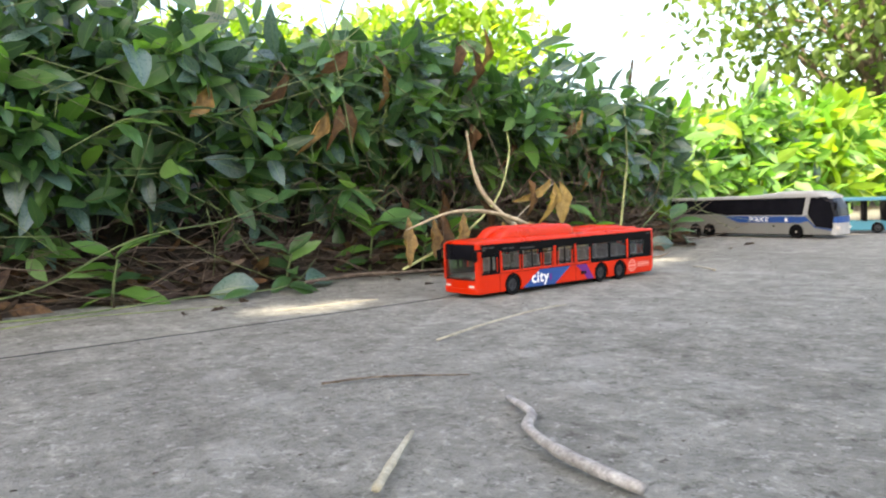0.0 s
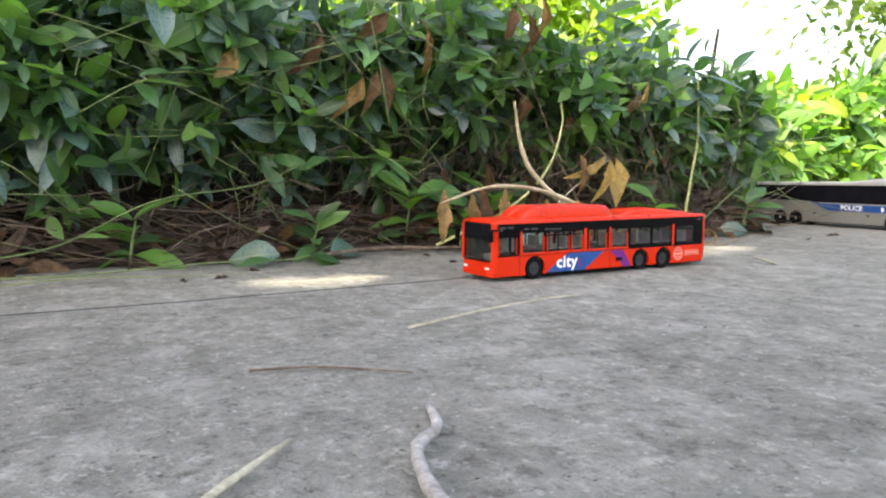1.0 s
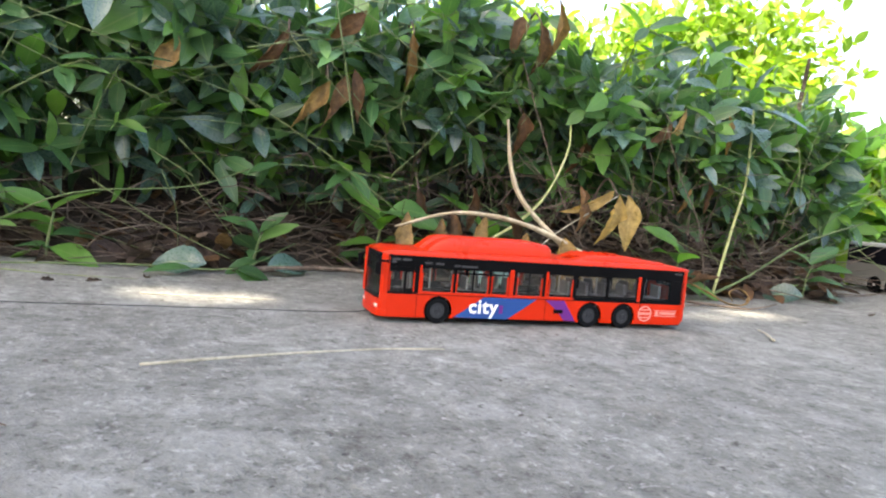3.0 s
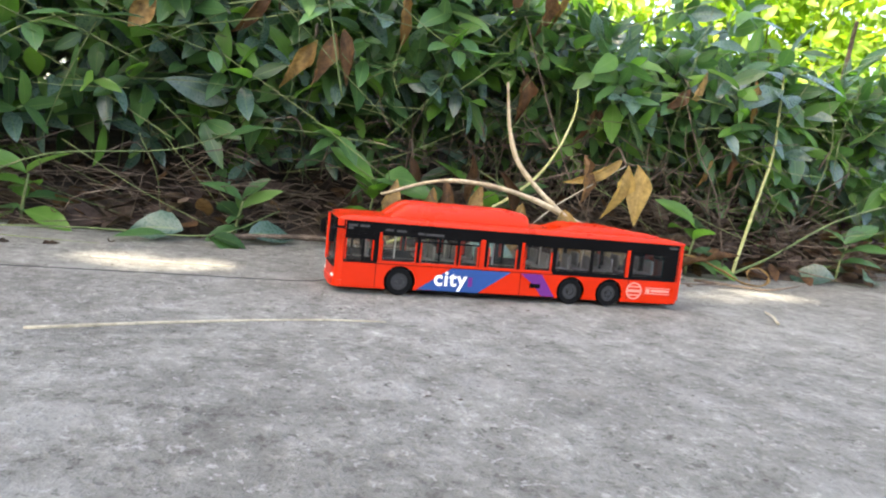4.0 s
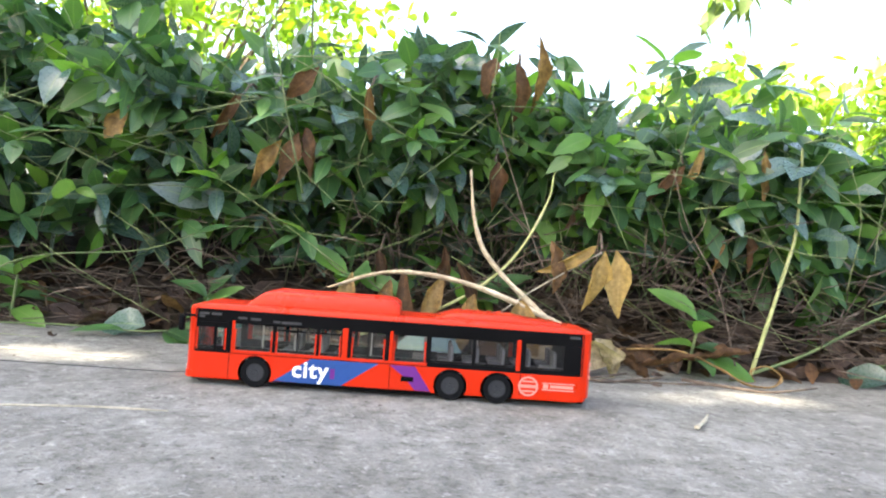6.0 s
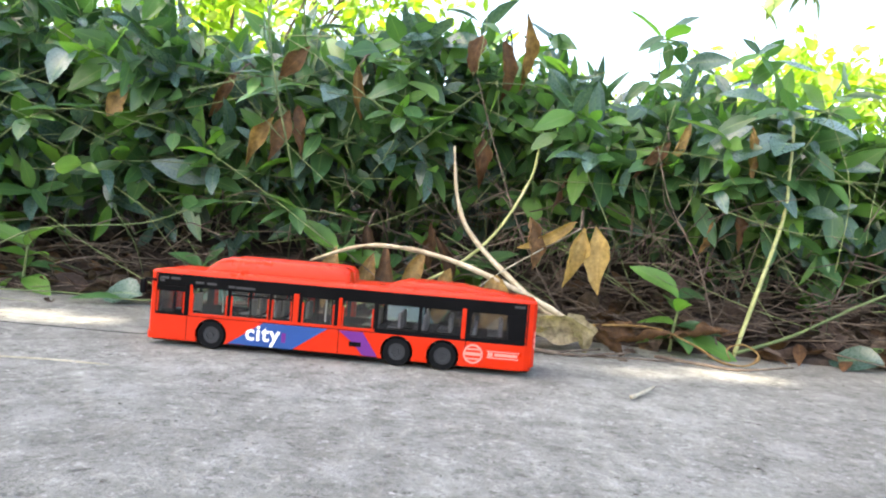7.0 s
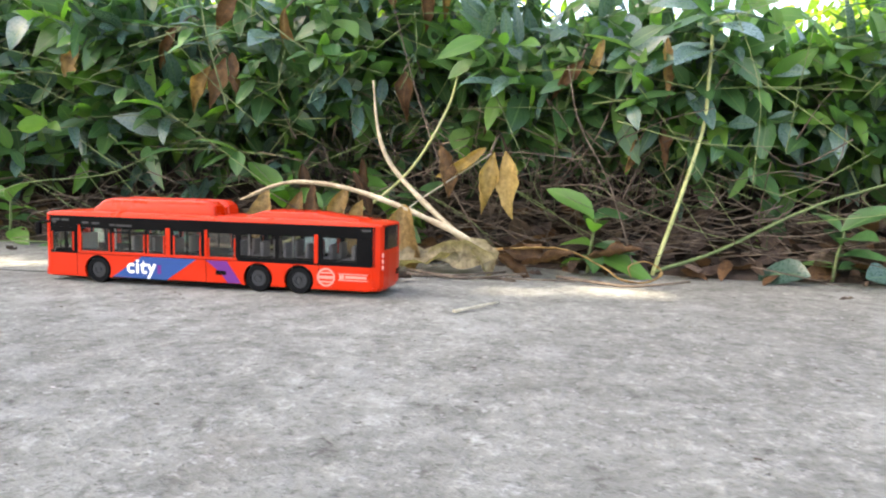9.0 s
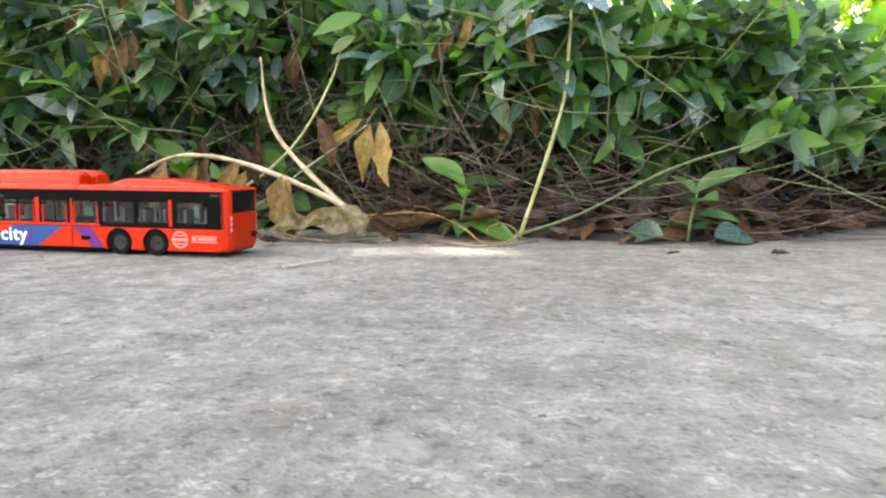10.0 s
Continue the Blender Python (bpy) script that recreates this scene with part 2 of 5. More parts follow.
DEAD_GREY = leafy("leaf_litter", (0.034, 0.023, 0.02), (0.068, 0.048, 0.041), (0.15, 0.112, 0.093), rough=0.75, passing=0.1, rib=(0.2, 0.14, 0.1), spots=0.5, gloss=0.2, mottle=0.8)
RED = paint("red_enamel", (0.5, 0.017, 0.0005), 0.34, coat=0.03, wear=0.14, spec=0.18)
PRINT_GREY = paint("dim_grey_print", (0.04, 0.04, 0.043), 0.5, spec=0.15)
RED_PLASTIC = paint("red_roof_plastic", (0.53, 0.02, 0.001), 0.3, wear=0.14, spec=0.28)
BLACK = paint("black_plastic", (0.0028, 0.0028, 0.0034), 0.42, spec=0.035)
SEAT = paint("seat_grey", (0.2, 0.195, 0.185), 0.6)
CREAM = paint("interior_cream", (0.5, 0.49, 0.45), 0.6)
TYRE = paint("tyre_black", (0.0042, 0.0046, 0.0055), 0.7, spec=0.06)
RIM = paint("rim_dark_grey", (0.03, 0.032, 0.037), 0.42, spec=0.2)
SILVER = paint("rim_silver", (0.36, 0.35, 0.34), 0.4, metal=0.2)
BLUE = paint("blue_print", (0.012, 0.056, 0.21), 0.45, spec=0.2)
PURPLE = paint("purple_print", (0.115, 0.016, 0.17), 0.45, spec=0.2)
WHITE = paint("white_print", (0.8, 0.8, 0.8), 0.45, wear=0.05)
PINK = paint("pale_print", (0.62, 0.22, 0.18), 0.5)
LAMP_W = paint("headlamp_silver", (0.7, 0.62, 0.56), 0.25, metal=0.3)
COACH_GREY = paint("coach_silver_paint", (0.165, 0.165, 0.155), 0.35, wear=0.14, coat=0.1)
COACH_WHITE = paint("coach_white_roof", (0.3, 0.3, 0.3), 0.35, coat=0.1)
TEAL = paint("teal_paint", (0.03, 0.2, 0.28), 0.35)
PANE = glass("window_clear_smoke", (0.94, 0.94, 0.92), 0.02)
PANE_DARK = glass("window_dark_smoke", (0.84, 0.84, 0.86), 0.012)
PANE_BLACK = paint("window_black_gloss", (0.006, 0.006, 0.009), 0.2, wear=0.2, spec=0.12)
THREAD = paint("black_thread", (0.03, 0.03, 0.033), 0.8)

# ---- mesh helpers: lengths below are in millimetres ----
MM = 0.001


def part(name, bm, mat, parent=None, label="", smooth=False):
    """Links a bmesh (in mm) as one mesh object under a thing or a part."""
    me = bpy.data.meshes.new(name)
    bmesh.ops.scale(bm, vec=(MM, MM, MM), verts=bm.verts)
    bmesh.ops.recalc_face_normals(bm, faces=bm.faces)
    bm.to_mesh(me)
    bm.free()
    me.materials.append(mat)
    if smooth:
        me.shade_smooth()
        me.set_sharp_from_angle(angle=radians(smooth if smooth is not True else 60))
    ob = new(name, me)
    ob.parent = parent
    return tagged(ob, label)


def thing(name, label, category, m=None, group="", kind=""):
    ob = tagged(new(name), label, category, group, kind)
    ob.empty_display_size = 0.01
    if m is not None:
        ob.matrix_basis = m
    return ob


def box(x0, x1, y0, y1, z0, z1, bev=0.0, seg=2, bm=None):
    fresh = bmesh.new()
    bmesh.ops.create_cube(fresh, size=1)
    bmesh.ops.scale(fresh, vec=(x1 - x0, y1 - y0, z1 - z0), verts=fresh.verts)
    bmesh.ops.translate(fresh, vec=((x0 + x1) / 2, (y0 + y1) / 2, (z0 + z1) / 2), verts=fresh.verts)
    if bev:
        bmesh.ops.bevel(fresh, geom=list(fresh.edges), offset=bev, segments=seg, affect="EDGES", profile=0.5)
    return fresh


def joined(*bms):
    out = bmesh.new()
    for b in bms:
        me = bpy.data.meshes.new("tmp")
        b.to_mesh(me)
        out.from_mesh(me)
        bpy.data.meshes.remove(me)
        b.free()
    return out


def slab(outline, y0, y1):
    """A flat outline of (x, z) given thickness from y0 to y1."""
    bm = bmesh.new()
    f = bm.faces.new([bm.verts.new((x, y0, z)) for x, z in outline])
    ext = bmesh.ops.extrude_face_region(bm, geom=[f])
    bmesh.ops.translate(bm, vec=(0, y1 - y0, 0), verts=[v for v in ext["geom"] if isinstance(v, bmesh.types.BMVert)])
    bmesh.ops.triangulate(bm, faces=[q for q in bm.faces if len(q.verts) > 4])
    return bm


def arched(x0, x1, z0, z1, arches, r, zc, tail=0.0):
    """Outline of a bus side with wheel arches along its lower edge."""
    pts = [(x0, z0)]
    for ax in arches:
        a0 = math.asin(max(-1, (z0 - zc) / r))
        for k in range(13):
            a = math.pi - a0 - k * (math.pi - 2 * a0) / 12
            pts.append((ax + r * math.cos(a), zc + r * math.sin(a)))
    pts += [(x1 - tail * 3, z0), (x1, z0 + tail), (x1, z1), (x0, z1)]
    return pts


def strip(points, z0, z1, thick):
    """A wall standing on a plan line of (x, y), thickened inwards to its right."""
    bm = bmesh.new()
    P = [Vector(p) for p in points]
    rows = []
    for i, p in enumerate(P):
        d = (P[min(i + 1, len(P) - 1)] - P[max(i - 1, 0)]).normalized()
        q = p + Vector((d.y, -d.x)) * thick
        rows.append([bm.verts.new((*p, z0)), bm.verts.new((*p, z1)), bm.verts.new((*q, z1)), bm.verts.new((*q, z0))])
    for a, b in zip(rows, rows[1:]):
        for k in range(4):
            bm.faces.new((a[k], a[(k + 1) % 4], b[(k + 1) % 4], b[k]))
    bm.faces.new(rows[0])
    bm.faces.new(rows[-1][::-1])
    return bm


def loft(sections):
    """Closed rings of points joined one after another, ends capped."""
    bm = bmesh.new()
    rings = [[bm.verts.new(p) for p in s] for s in sections]
    n = len(rings[0])
    for a, b in zip(rings, rings[1:]):
        for k in range(n):
            bm.faces.new((a[k], a[(k + 1) % n], b[(k + 1) % n], b[k]))
    bm.faces.new(rings[0])
    bm.faces.new(rings[-1][::-1])
    return bm


def rounded_section(x, w, z0, z1, r, n=4):
    """Cross-section at x: flat bottom, rounded upper corners."""
    pts = [(x, -w, z0)]
    for k in range(n + 1):
        a = math.pi - k * math.pi / 2 / n
        pts.append((x, -w + r + r * math.cos(a), z1 - r + r * math.sin(a)))
    for k in range(n + 1):
        a = math.pi / 2 - k * math.pi / 2 / n
        pts.append((x, w - r + r * math.cos(a), z1 - r + r * math.sin(a)))
    return pts + [(x, w, z0)]


def disc(x, y, z, r, depth, n=28, hole=0.0):
    """A wheel-like disc or ring with its axle along y."""
    bm = bmesh.new()
    prof = [(hole, 0), (r * 0.93, 0), (r, depth * 0.16), (r, depth * 0.84), (r * 0.93, depth), (hole, depth)]
    rings = []
    for k in range(n):
        a = 2 * math.pi * k / n
        rings.append([bm.verts.new((x + q * math.cos(a), y + d, z + q * math.sin(a))) for q, d in prof])
    for k in range(n):
        a, b = rings[k], rings[(k + 1) % n]
        for j in range(len(prof) - (0 if hole else 1)):
            j2 = (j + 1) % len(prof)
            try:
                bm.faces.new((a[j], b[j], b[j2], a[j2]))
            except ValueError:
                pass
    if not hole:
        bmesh.ops.remove_doubles(bm, verts=bm.verts, dist=1e-5)
    return bm


def lettering(text, size, mat, parent, m, offset=0.0, label="", spacing=1.0):
    """Raised lettering in the built-in font as a mesh part; size and offset in mm."""
    cu = bpy.data.curves.new("lettering", "FONT")
    cu.body, cu.size, cu.extrude, cu.offset = text, size * MM, 0.00006, offset * MM
    cu.resolution_u = 3
    cu.space_character = spacing
    tmp = bpy.data.objects.new("lettering_tmp", cu)
    scene.collection.objects.link(tmp)
    me = bpy.data.meshes.new_from_object(tmp.evaluated_get(bpy.context.evaluated_depsgraph_get()))
    bpy.data.objects.remove(tmp)
    me.materials.clear()
    me.materials.append(mat)
    ob = new("lettering", me)
    ob.parent, ob.matrix_basis = parent, m
    return tagged(ob, label)


class Heap:
    """Collects many small pieces into one mesh."""

    def __init__(self):
        self.v, self.f, self.uv, self.n, self.leaves = [], [], [], 0, []

    def add(self, verts, faces, uvs=None):
        self.v.append(verts)
        self.f += [tuple(i + self.n for i in f) for f in faces]
        self.uv.append(uvs if uvs is not None else np.zeros((len(verts), 2)))
        self.n += len(verts)

    def leaf(self, *shape):
        self.leaves.append(shape)

    def mesh(self, name, mat, smooth=True):
        me = bpy.data.meshes.new(name)
        faces = self.f
        if self.leaves:
            v, uv = leaf_batch(self.leaves)
            faces = faces + (np.array(LEAF_FACES)[None] + 21 * np.arange(len(self.leaves))[:, None, None] + self.n).reshape(-1, 4).tolist()
            self.v.append(v)
            self.uv.append(uv)
        v, uv = np.concatenate(self.v) * MM, np.concatenate(self.uv)
        me.from_pydata(v.tolist(), [], faces)
        layer = me.uv_layers.new(name="leaf")
        loops = np.empty(len(me.loops), dtype=np.int32)
        me.loops.foreach_get("vertex_index", loops)
        layer.data.foreach_set("uv", uv[loops].astype(np.float32).ravel())
        me.materials.append(mat)
        if smooth:
            me.shade_smooth()
        return me


STATIONS = np.array([0.0, 0.1, 0.26, 0.46, 0.68, 0.87, 1.0])
WIDTHS = np.array([0.05, 0.46, 0.85, 1.0, 0.8, 0.4, 0.02])


def unit(v):
    v = np.asarray(v, float)
    return v / (np.linalg.norm(v) + 1e-12)


def leaf_points(o, d, up, length, width, bend, fold, twist=0.0, wave=0.0, phase=0.0):
    """A folded, curved leaf from o along d; returns vertices, faces and uv."""
    d = unit(d)
    s = unit(np.cross(d, up))
    n = np.cross(s, d)
    t = STATIONS
    c = o + np.outer(t * length * (1 - 0.25 * abs(bend) * t), d) - np.outer(bend * length * t ** 2, n)
    tw = twist * t
    side = np.outer(np.cos(tw), s) + np.outer(np.sin(tw), n)
    nn = np.outer(-np.sin(tw), s) + np.outer(np.cos(tw), n)
    hw = (WIDTHS * width / 2)[:, None]
    lift = (fold * (1 + wave * np.sin(7 * t + phase)))[:, None]
    left, right = c + hw * side + hw * lift * nn, c - hw * side + hw * lift * nn
    v = np.empty((21, 3))
    v[0::3], v[1::3], v[2::3] = left, c, right
    uv = np.empty((21, 2))
    uv[0::3], uv[1::3], uv[2::3] = np.stack([np.zeros(7), t], 1), np.stack([np.full(7, 0.5), t], 1), np.stack([np.ones(7), t], 1)
    return v, LEAF_FACES, uv


def leaf_batch(rows):
    """The same leaf shape for many leaves at once."""
    o, d, up = (np.array([r[k] for r in rows], float) for k in range(3))
    ln, wd, bend, fold, twist, wave, phase = np.array([tuple(r[3:]) + (0.0,) * (10 - len(r)) for r in rows], float).T
    d /= np.linalg.norm(d, axis=1)[:, None]
    s = np.cross(d, up)
    s /= np.linalg.norm(s, axis=1)[:, None] + 1e-12
    n = np.cross(s, d)
    t = STATIONS[None, :]
    along, drop = t * ln[:, None] * (1 - 0.25 * np.abs(bend)[:, None] * t), (bend * ln)[:, None] * t ** 2
    c = o[:, None] + along[..., None] * d[:, None] - drop[..., None] * n[:, None]
    tw = twist[:, None] * t
    side = np.cos(tw)[..., None] * s[:, None] + np.sin(tw)[..., None] * n[:, None]
    nn = -np.sin(tw)[..., None] * s[:, None] + np.cos(tw)[..., None] * n[:, None]
    hw = (WIDTHS[None] * wd[:, None] / 2)[..., None]
    lift = (fold[:, None] * (1 + wave[:, None] * np.sin(7 * t + phase[:, None])))[..., None]
    v = np.stack([c + hw * side + hw * lift * nn, c, c - hw * side + hw * lift * nn], 2).reshape(-1, 3)
    one = np.stack([np.tile((0.0, 0.5, 1.0), 7), np.repeat(STATIONS, 3)], 1)
    return v, np.tile(one, (len(rows), 1))


LEAF_FACES = []
for k in range(6):
    a, b = 3 * k, 3 * k + 3
    LEAF_FACES += [(a, a + 1, b + 1, b), (a + 1, a + 2, b + 2, b + 1)]


def tube_points(pts, r0, r1, sides=5, flat=1.0, rng=None):
    """A tapering stem along a line of points."""
    P = np.asarray(pts, float)
    n = len(P)
    d = np.gradient(P, axis=0)
    d /= np.linalg.norm(d, axis=1)[:, None] + 1e-9
    ref = np.array([0.31, 0.2, 0.93])
    s = np.cross(d, ref)
    s /= np.linalg.norm(s, axis=1)[:, None] + 1e-9
    u = np.cross(s, d)
    r = np.linspace(r0, r1, n)
    if rng is not None:
        r = r * rng.uniform(0.8, 1.2, n)
    a = np.arange(sides) * 2 * np.pi / sides
    v = P[:, None, :] + r[:, None, None] * (np.cos(a)[None, :, None] * s[:, None, :] + flat * np.sin(a)[None, :, None] * u[:, None, :])
    faces = [(i * sides + k, i * sides + (k + 1) % sides, (i + 1) * sides + (k + 1) % sides, (i + 1) * sides + k) for i in range(n - 1) for k in range(sides)]
    faces += [tuple(range(sides))[::-1], tuple((n - 1) * sides + k for k in range(sides))]
    return v.reshape(-1, 3), faces


def bend_line(pts, n):
    """A smooth line through a few points (Catmull-Rom)."""
    P = np.asarray(pts, float)
    P = np.vstack([2 * P[0] - P[1], P, 2 * P[-1] - P[-2]])
    out = []
    segs = len(P) - 3
    for q in np.linspace(0, segs - 1e-6, n):
        i, t = int(q), q - int(q)
        a, b, c, d = P[i:i + 4]
        out.append(0.5 * (2 * b + (c - a) * t + (2 * a - 5 * b + 4 * c - d) * t * t + (3 * b - a - 3 * c + d) * t ** 3))
    return np.array(out)


def stem_ob(name, pts, r0, r1, mat, parent=None, sides=6, n=14, flat=1.0, seed=None):
    h = Heap()
    h.add(*tube_points(bend_line(pts, n), r0, r1, sides, flat, np.random.default_rng(seed) if seed is not None else None))
    ob = new(name, h.mesh(name, mat))
    ob.parent = parent
    return ob


def crumpled_points(o, d, up, length, width, bend, fold, twist, phase):
    """A withered leaf: edges rolled in, blade bent, twisted and puckered."""
    d = unit(d)
    s = unit(np.cross(d, up))
    n = np.cross(s, d)
    t = np.linspace(0, 1, 13)
    wid = np.interp(t, STATIONS, WIDTHS) * width / 2 * (1 + 0.12 * np.sin(9 * t + phase))
    v, uv = [], []
    for i, q in enumerate(t):
        c = o + d * (q * length * (1 - 0.25 * abs(bend) * q)) - n * (bend * length * q * q) + s * (0.05 * length * math.sin(4 * q + phase))
        a = twist * q + 0.25 * math.sin(3 * q + phase)
        sd, nn = math.cos(a) * s + math.sin(a) * n, -math.sin(a) * s + math.cos(a) * n
        roll = 0.5 + 1.9 * fold + 0.5 * math.sin(5 * q + 2 * phase)
        for u in np.linspace(-1, 1, 9):
            g = abs(u) * roll
            flat, rise = (math.sin(g) / roll, (1 - math.cos(g)) / roll) if roll > 0.05 else (abs(u), 0)
            pucker = 0.16 * math.sin(17 * q + 3 * u + phase) * abs(u) + 0.1 * math.sin(31 * q - 5 * u + 2 * phase)
            v.append(c + sd * (wid[i] * flat * (1 if u > 0 else -1)) + nn * (wid[i] * (rise + pucker)))
            uv.append((0.5 + 0.5 * u, q))
    faces = [(i * 9 + k, i * 9 + k + 1, (i + 1) * 9 + k + 1, (i + 1) * 9 + k) for i in range(12) for k in range(8)]
    return np.array(v), faces, np.array(uv)


def leaf_ob(name, o, d, up, length, width, mat, parent=None, bend=0.15, fold=0.25, twist=0.0, wave=0.3, phase=0.0):
    h = Heap()
    if mat in (DEAD_TAN, DEAD_BROWN, DEAD_GREY, PAPERY, GOLDEN):
        h.add(*crumpled_points(np.asarray(o, float), d, up, length, width * 1.1, bend, fold, twist, phase))
    else:
        h.add(*leaf_points(np.asarray(o, float), d, up, length, width, bend, fold, twist, wave, phase))
    ob = new(name, h.mesh(name, mat))
    ob.parent = parent
    return ob


# ---- ground ----
def swell(x, y):
    """Gentle unevenness of the slab in mm, level where the toys stand."""
    v = noise.noise(Vector((x * 0.012, y * 0.012, 3.1))) * 1.1 + noise.noise(Vector((x * 0.05, y * 0.05, 9.7))) * 0.45
    far = max(0.0, min(1.0, (abs(y) - 22) / 25)) if -30 < x < 170 else 1.0
    near = max(0.0, min(1.0, (math.hypot(x - 445, y - 85) - 110) / 60))
    return (v - 0.5) * far * near


def ground():
    xs = [-3e5, -4e4, -6000, -1500] + [-700 + 12 * k for k in range(130)] + [1000, 1400, 2200, 6000, 4e4, 3e5]
    ys = [-3e5, -4e4, -6000, -1500, -700] + [-420 + 9 * k for k in range(85)] + [500, 900, 2500, 9000, 4e4, 3e5]
    v = [(x * MM, y * MM, (swell(x, y) if abs(x) < 900 and abs(y) < 480 else 0) * MM) for y in ys for x in xs]
    w = len(xs)
    f = [(j * w + i, j * w + i + 1, (j + 1) * w + i + 1, (j + 1) * w + i) for j in range(len(ys) - 1) for i in range(w - 1)]
    me = bpy.data.meshes.new("ground")
    me.from_pydata(v, [], f)
    me.materials.append(CONCRETE)
    me.shade_smooth()
    return tagged(new("ground", me), "worn grey concrete slab with pale scuffs and grit", "ground", kind="structure")


ground()


def base_y(x):
    """Where the hedge meets the concrete, along x (mm)."""
    if x < 100:
        b = 120
    elif x < 240:
        b = 120 - 18 * (x - 100) / 140
    elif x < 320:
        b = 102
    else:
        q = min(1.0, (x - 320) / 100)
        b = 102 + 116 * q * q * (3 - 2 * q) + 0.1 * max(0, x - 420)
    return b + 11 * noise.noise(Vector((x * 0.014, 1.7, 0))) + 5 * noise.noise(Vector((x * 0.05, 7.7, 0)))


def top_z(x):
    """Height of the hedge along x (mm)."""
    ks = [(-900, 200), (-220, 160), (-100, 148), (0, 140), (100, 134), (200, 121), (300, 111), (400, 110), (520, 124), (900, 160), (3000, 300)]
    for (a, p), (b, q) in zip(ks, ks[1:]):
        if x <= b:
            return p + (q - p) * max(0, (x - a)) / (b - a)
    return 320


def soil_z(x, y):
    """Litter-covered earth behind the slab's edge (mm)."""
    d = y - base_y(x) + 6
    if d <= 0:
        return -3.0 + 0.25 * d
    return min(70, 0.25 * d + 0.0006 * d * d) + 2.2 * noise.noise(Vector((x * 0.06, y * 0.06, 0))) + 1.2 * noise.noise(Vector((x * 0.2, y * 0.2, 4)))


def soil():
    xs = [-930, -850, -780] + [-700 + 8 * k for k in range(180)] + [800, 1000, 1400, 2000, 2640]
    ds = [-12, -6, -2, 2, 6, 11, 17, 24, 32, 42, 54, 70, 90, 120, 160, 220, 300]
    v = []
    for d in ds:
        for x in xs:
            y = base_y(x) + d
            v.append((x * MM, y * MM, soil_z(x, y) * MM))
    w = len(xs)
    f = [(j * w + i, j * w + i + 1, (j + 1) * w + i + 1, (j + 1) * w + i) for j in range(len(ds) - 1) for i in range(w - 1)]
    me = bpy.data.meshes.new("soil_bank")
    me.from_pydata(v, [], f)
    me.materials.append(SOIL)
    me.shade_smooth()
    return tagged(new("soil_bank", me), "dark earth bank strewn with leaf mould under the hedge", "soil", kind="structure")


soil()


def lawn():
    """Rough grass behind the hedge."""
    v, f = [], []
    xs, ys = [-9000 + 450 * k for k in range(41)], [0, 150, 400, 900, 1700, 3000, 5000, 8000, 12000]
    for d in ys:
        for x in xs:
            e = max(-900, min(2600, x))
            y = base_y(e) + 285 + d
            v.append((x * MM, y * MM, (14 + 22 * noise.noise(Vector((x * 0.0012, y * 0.0012, 2)))) * MM))
    w = len(xs)
    f = [(j * w + i, j * w + i + 1, (j + 1) * w + i + 1, (j + 1) * w + i) for j in range(len(ys) - 1) for i in range(w - 1)]
    me = bpy.data.meshes.new("lawn")
    me.from_pydata(v, [], f)
    me.materials.append(GRASS)
    me.shade_smooth()
    tagged(new("lawn", me), "rough green grass behind the hedge", "lawn", kind="structure")


lawn()


# ---- red toy bus ----
def bus_wheel(parent, x, side, r, mats, width=4.2, y_out=11.6):
    w = tagged(new("wheel"), "")
    w.parent = parent
    w.empty_display_size = 0.003
    s = -1 if side < 0 else 1
    y0 = -y_out if s < 0 else y_out - width
    part("tyre", disc(x, y0, r, r, width, 30, hole=r * 0.6), mats[0], w, smooth=True)
    face = y0 + 0.5 if s < 0 else y0 + width - 1.3
    part("rim", joined(disc(x, face, r, r * 0.63, 0.8, 26, hole=r * 0.36), disc(x, face + (0.35 if s < 0 else -0.35), r, r * 0.38, 0.8, 20)), mats[1], w)
    hub = joined(disc(x, face - (0.3 if s < 0 else -0.6), r, r * 0.16, 0.9, 14),
                 *[disc(x + r * 0.27 * math.cos(a), face - (0.05 if s < 0 else -0.35), r + r * 0.27 * math.sin(a), r * 0.05, 0.4, 8) for a in [k * math.pi / 4 for k in range(8)]])
    part("hub", hub, mats[1], w)


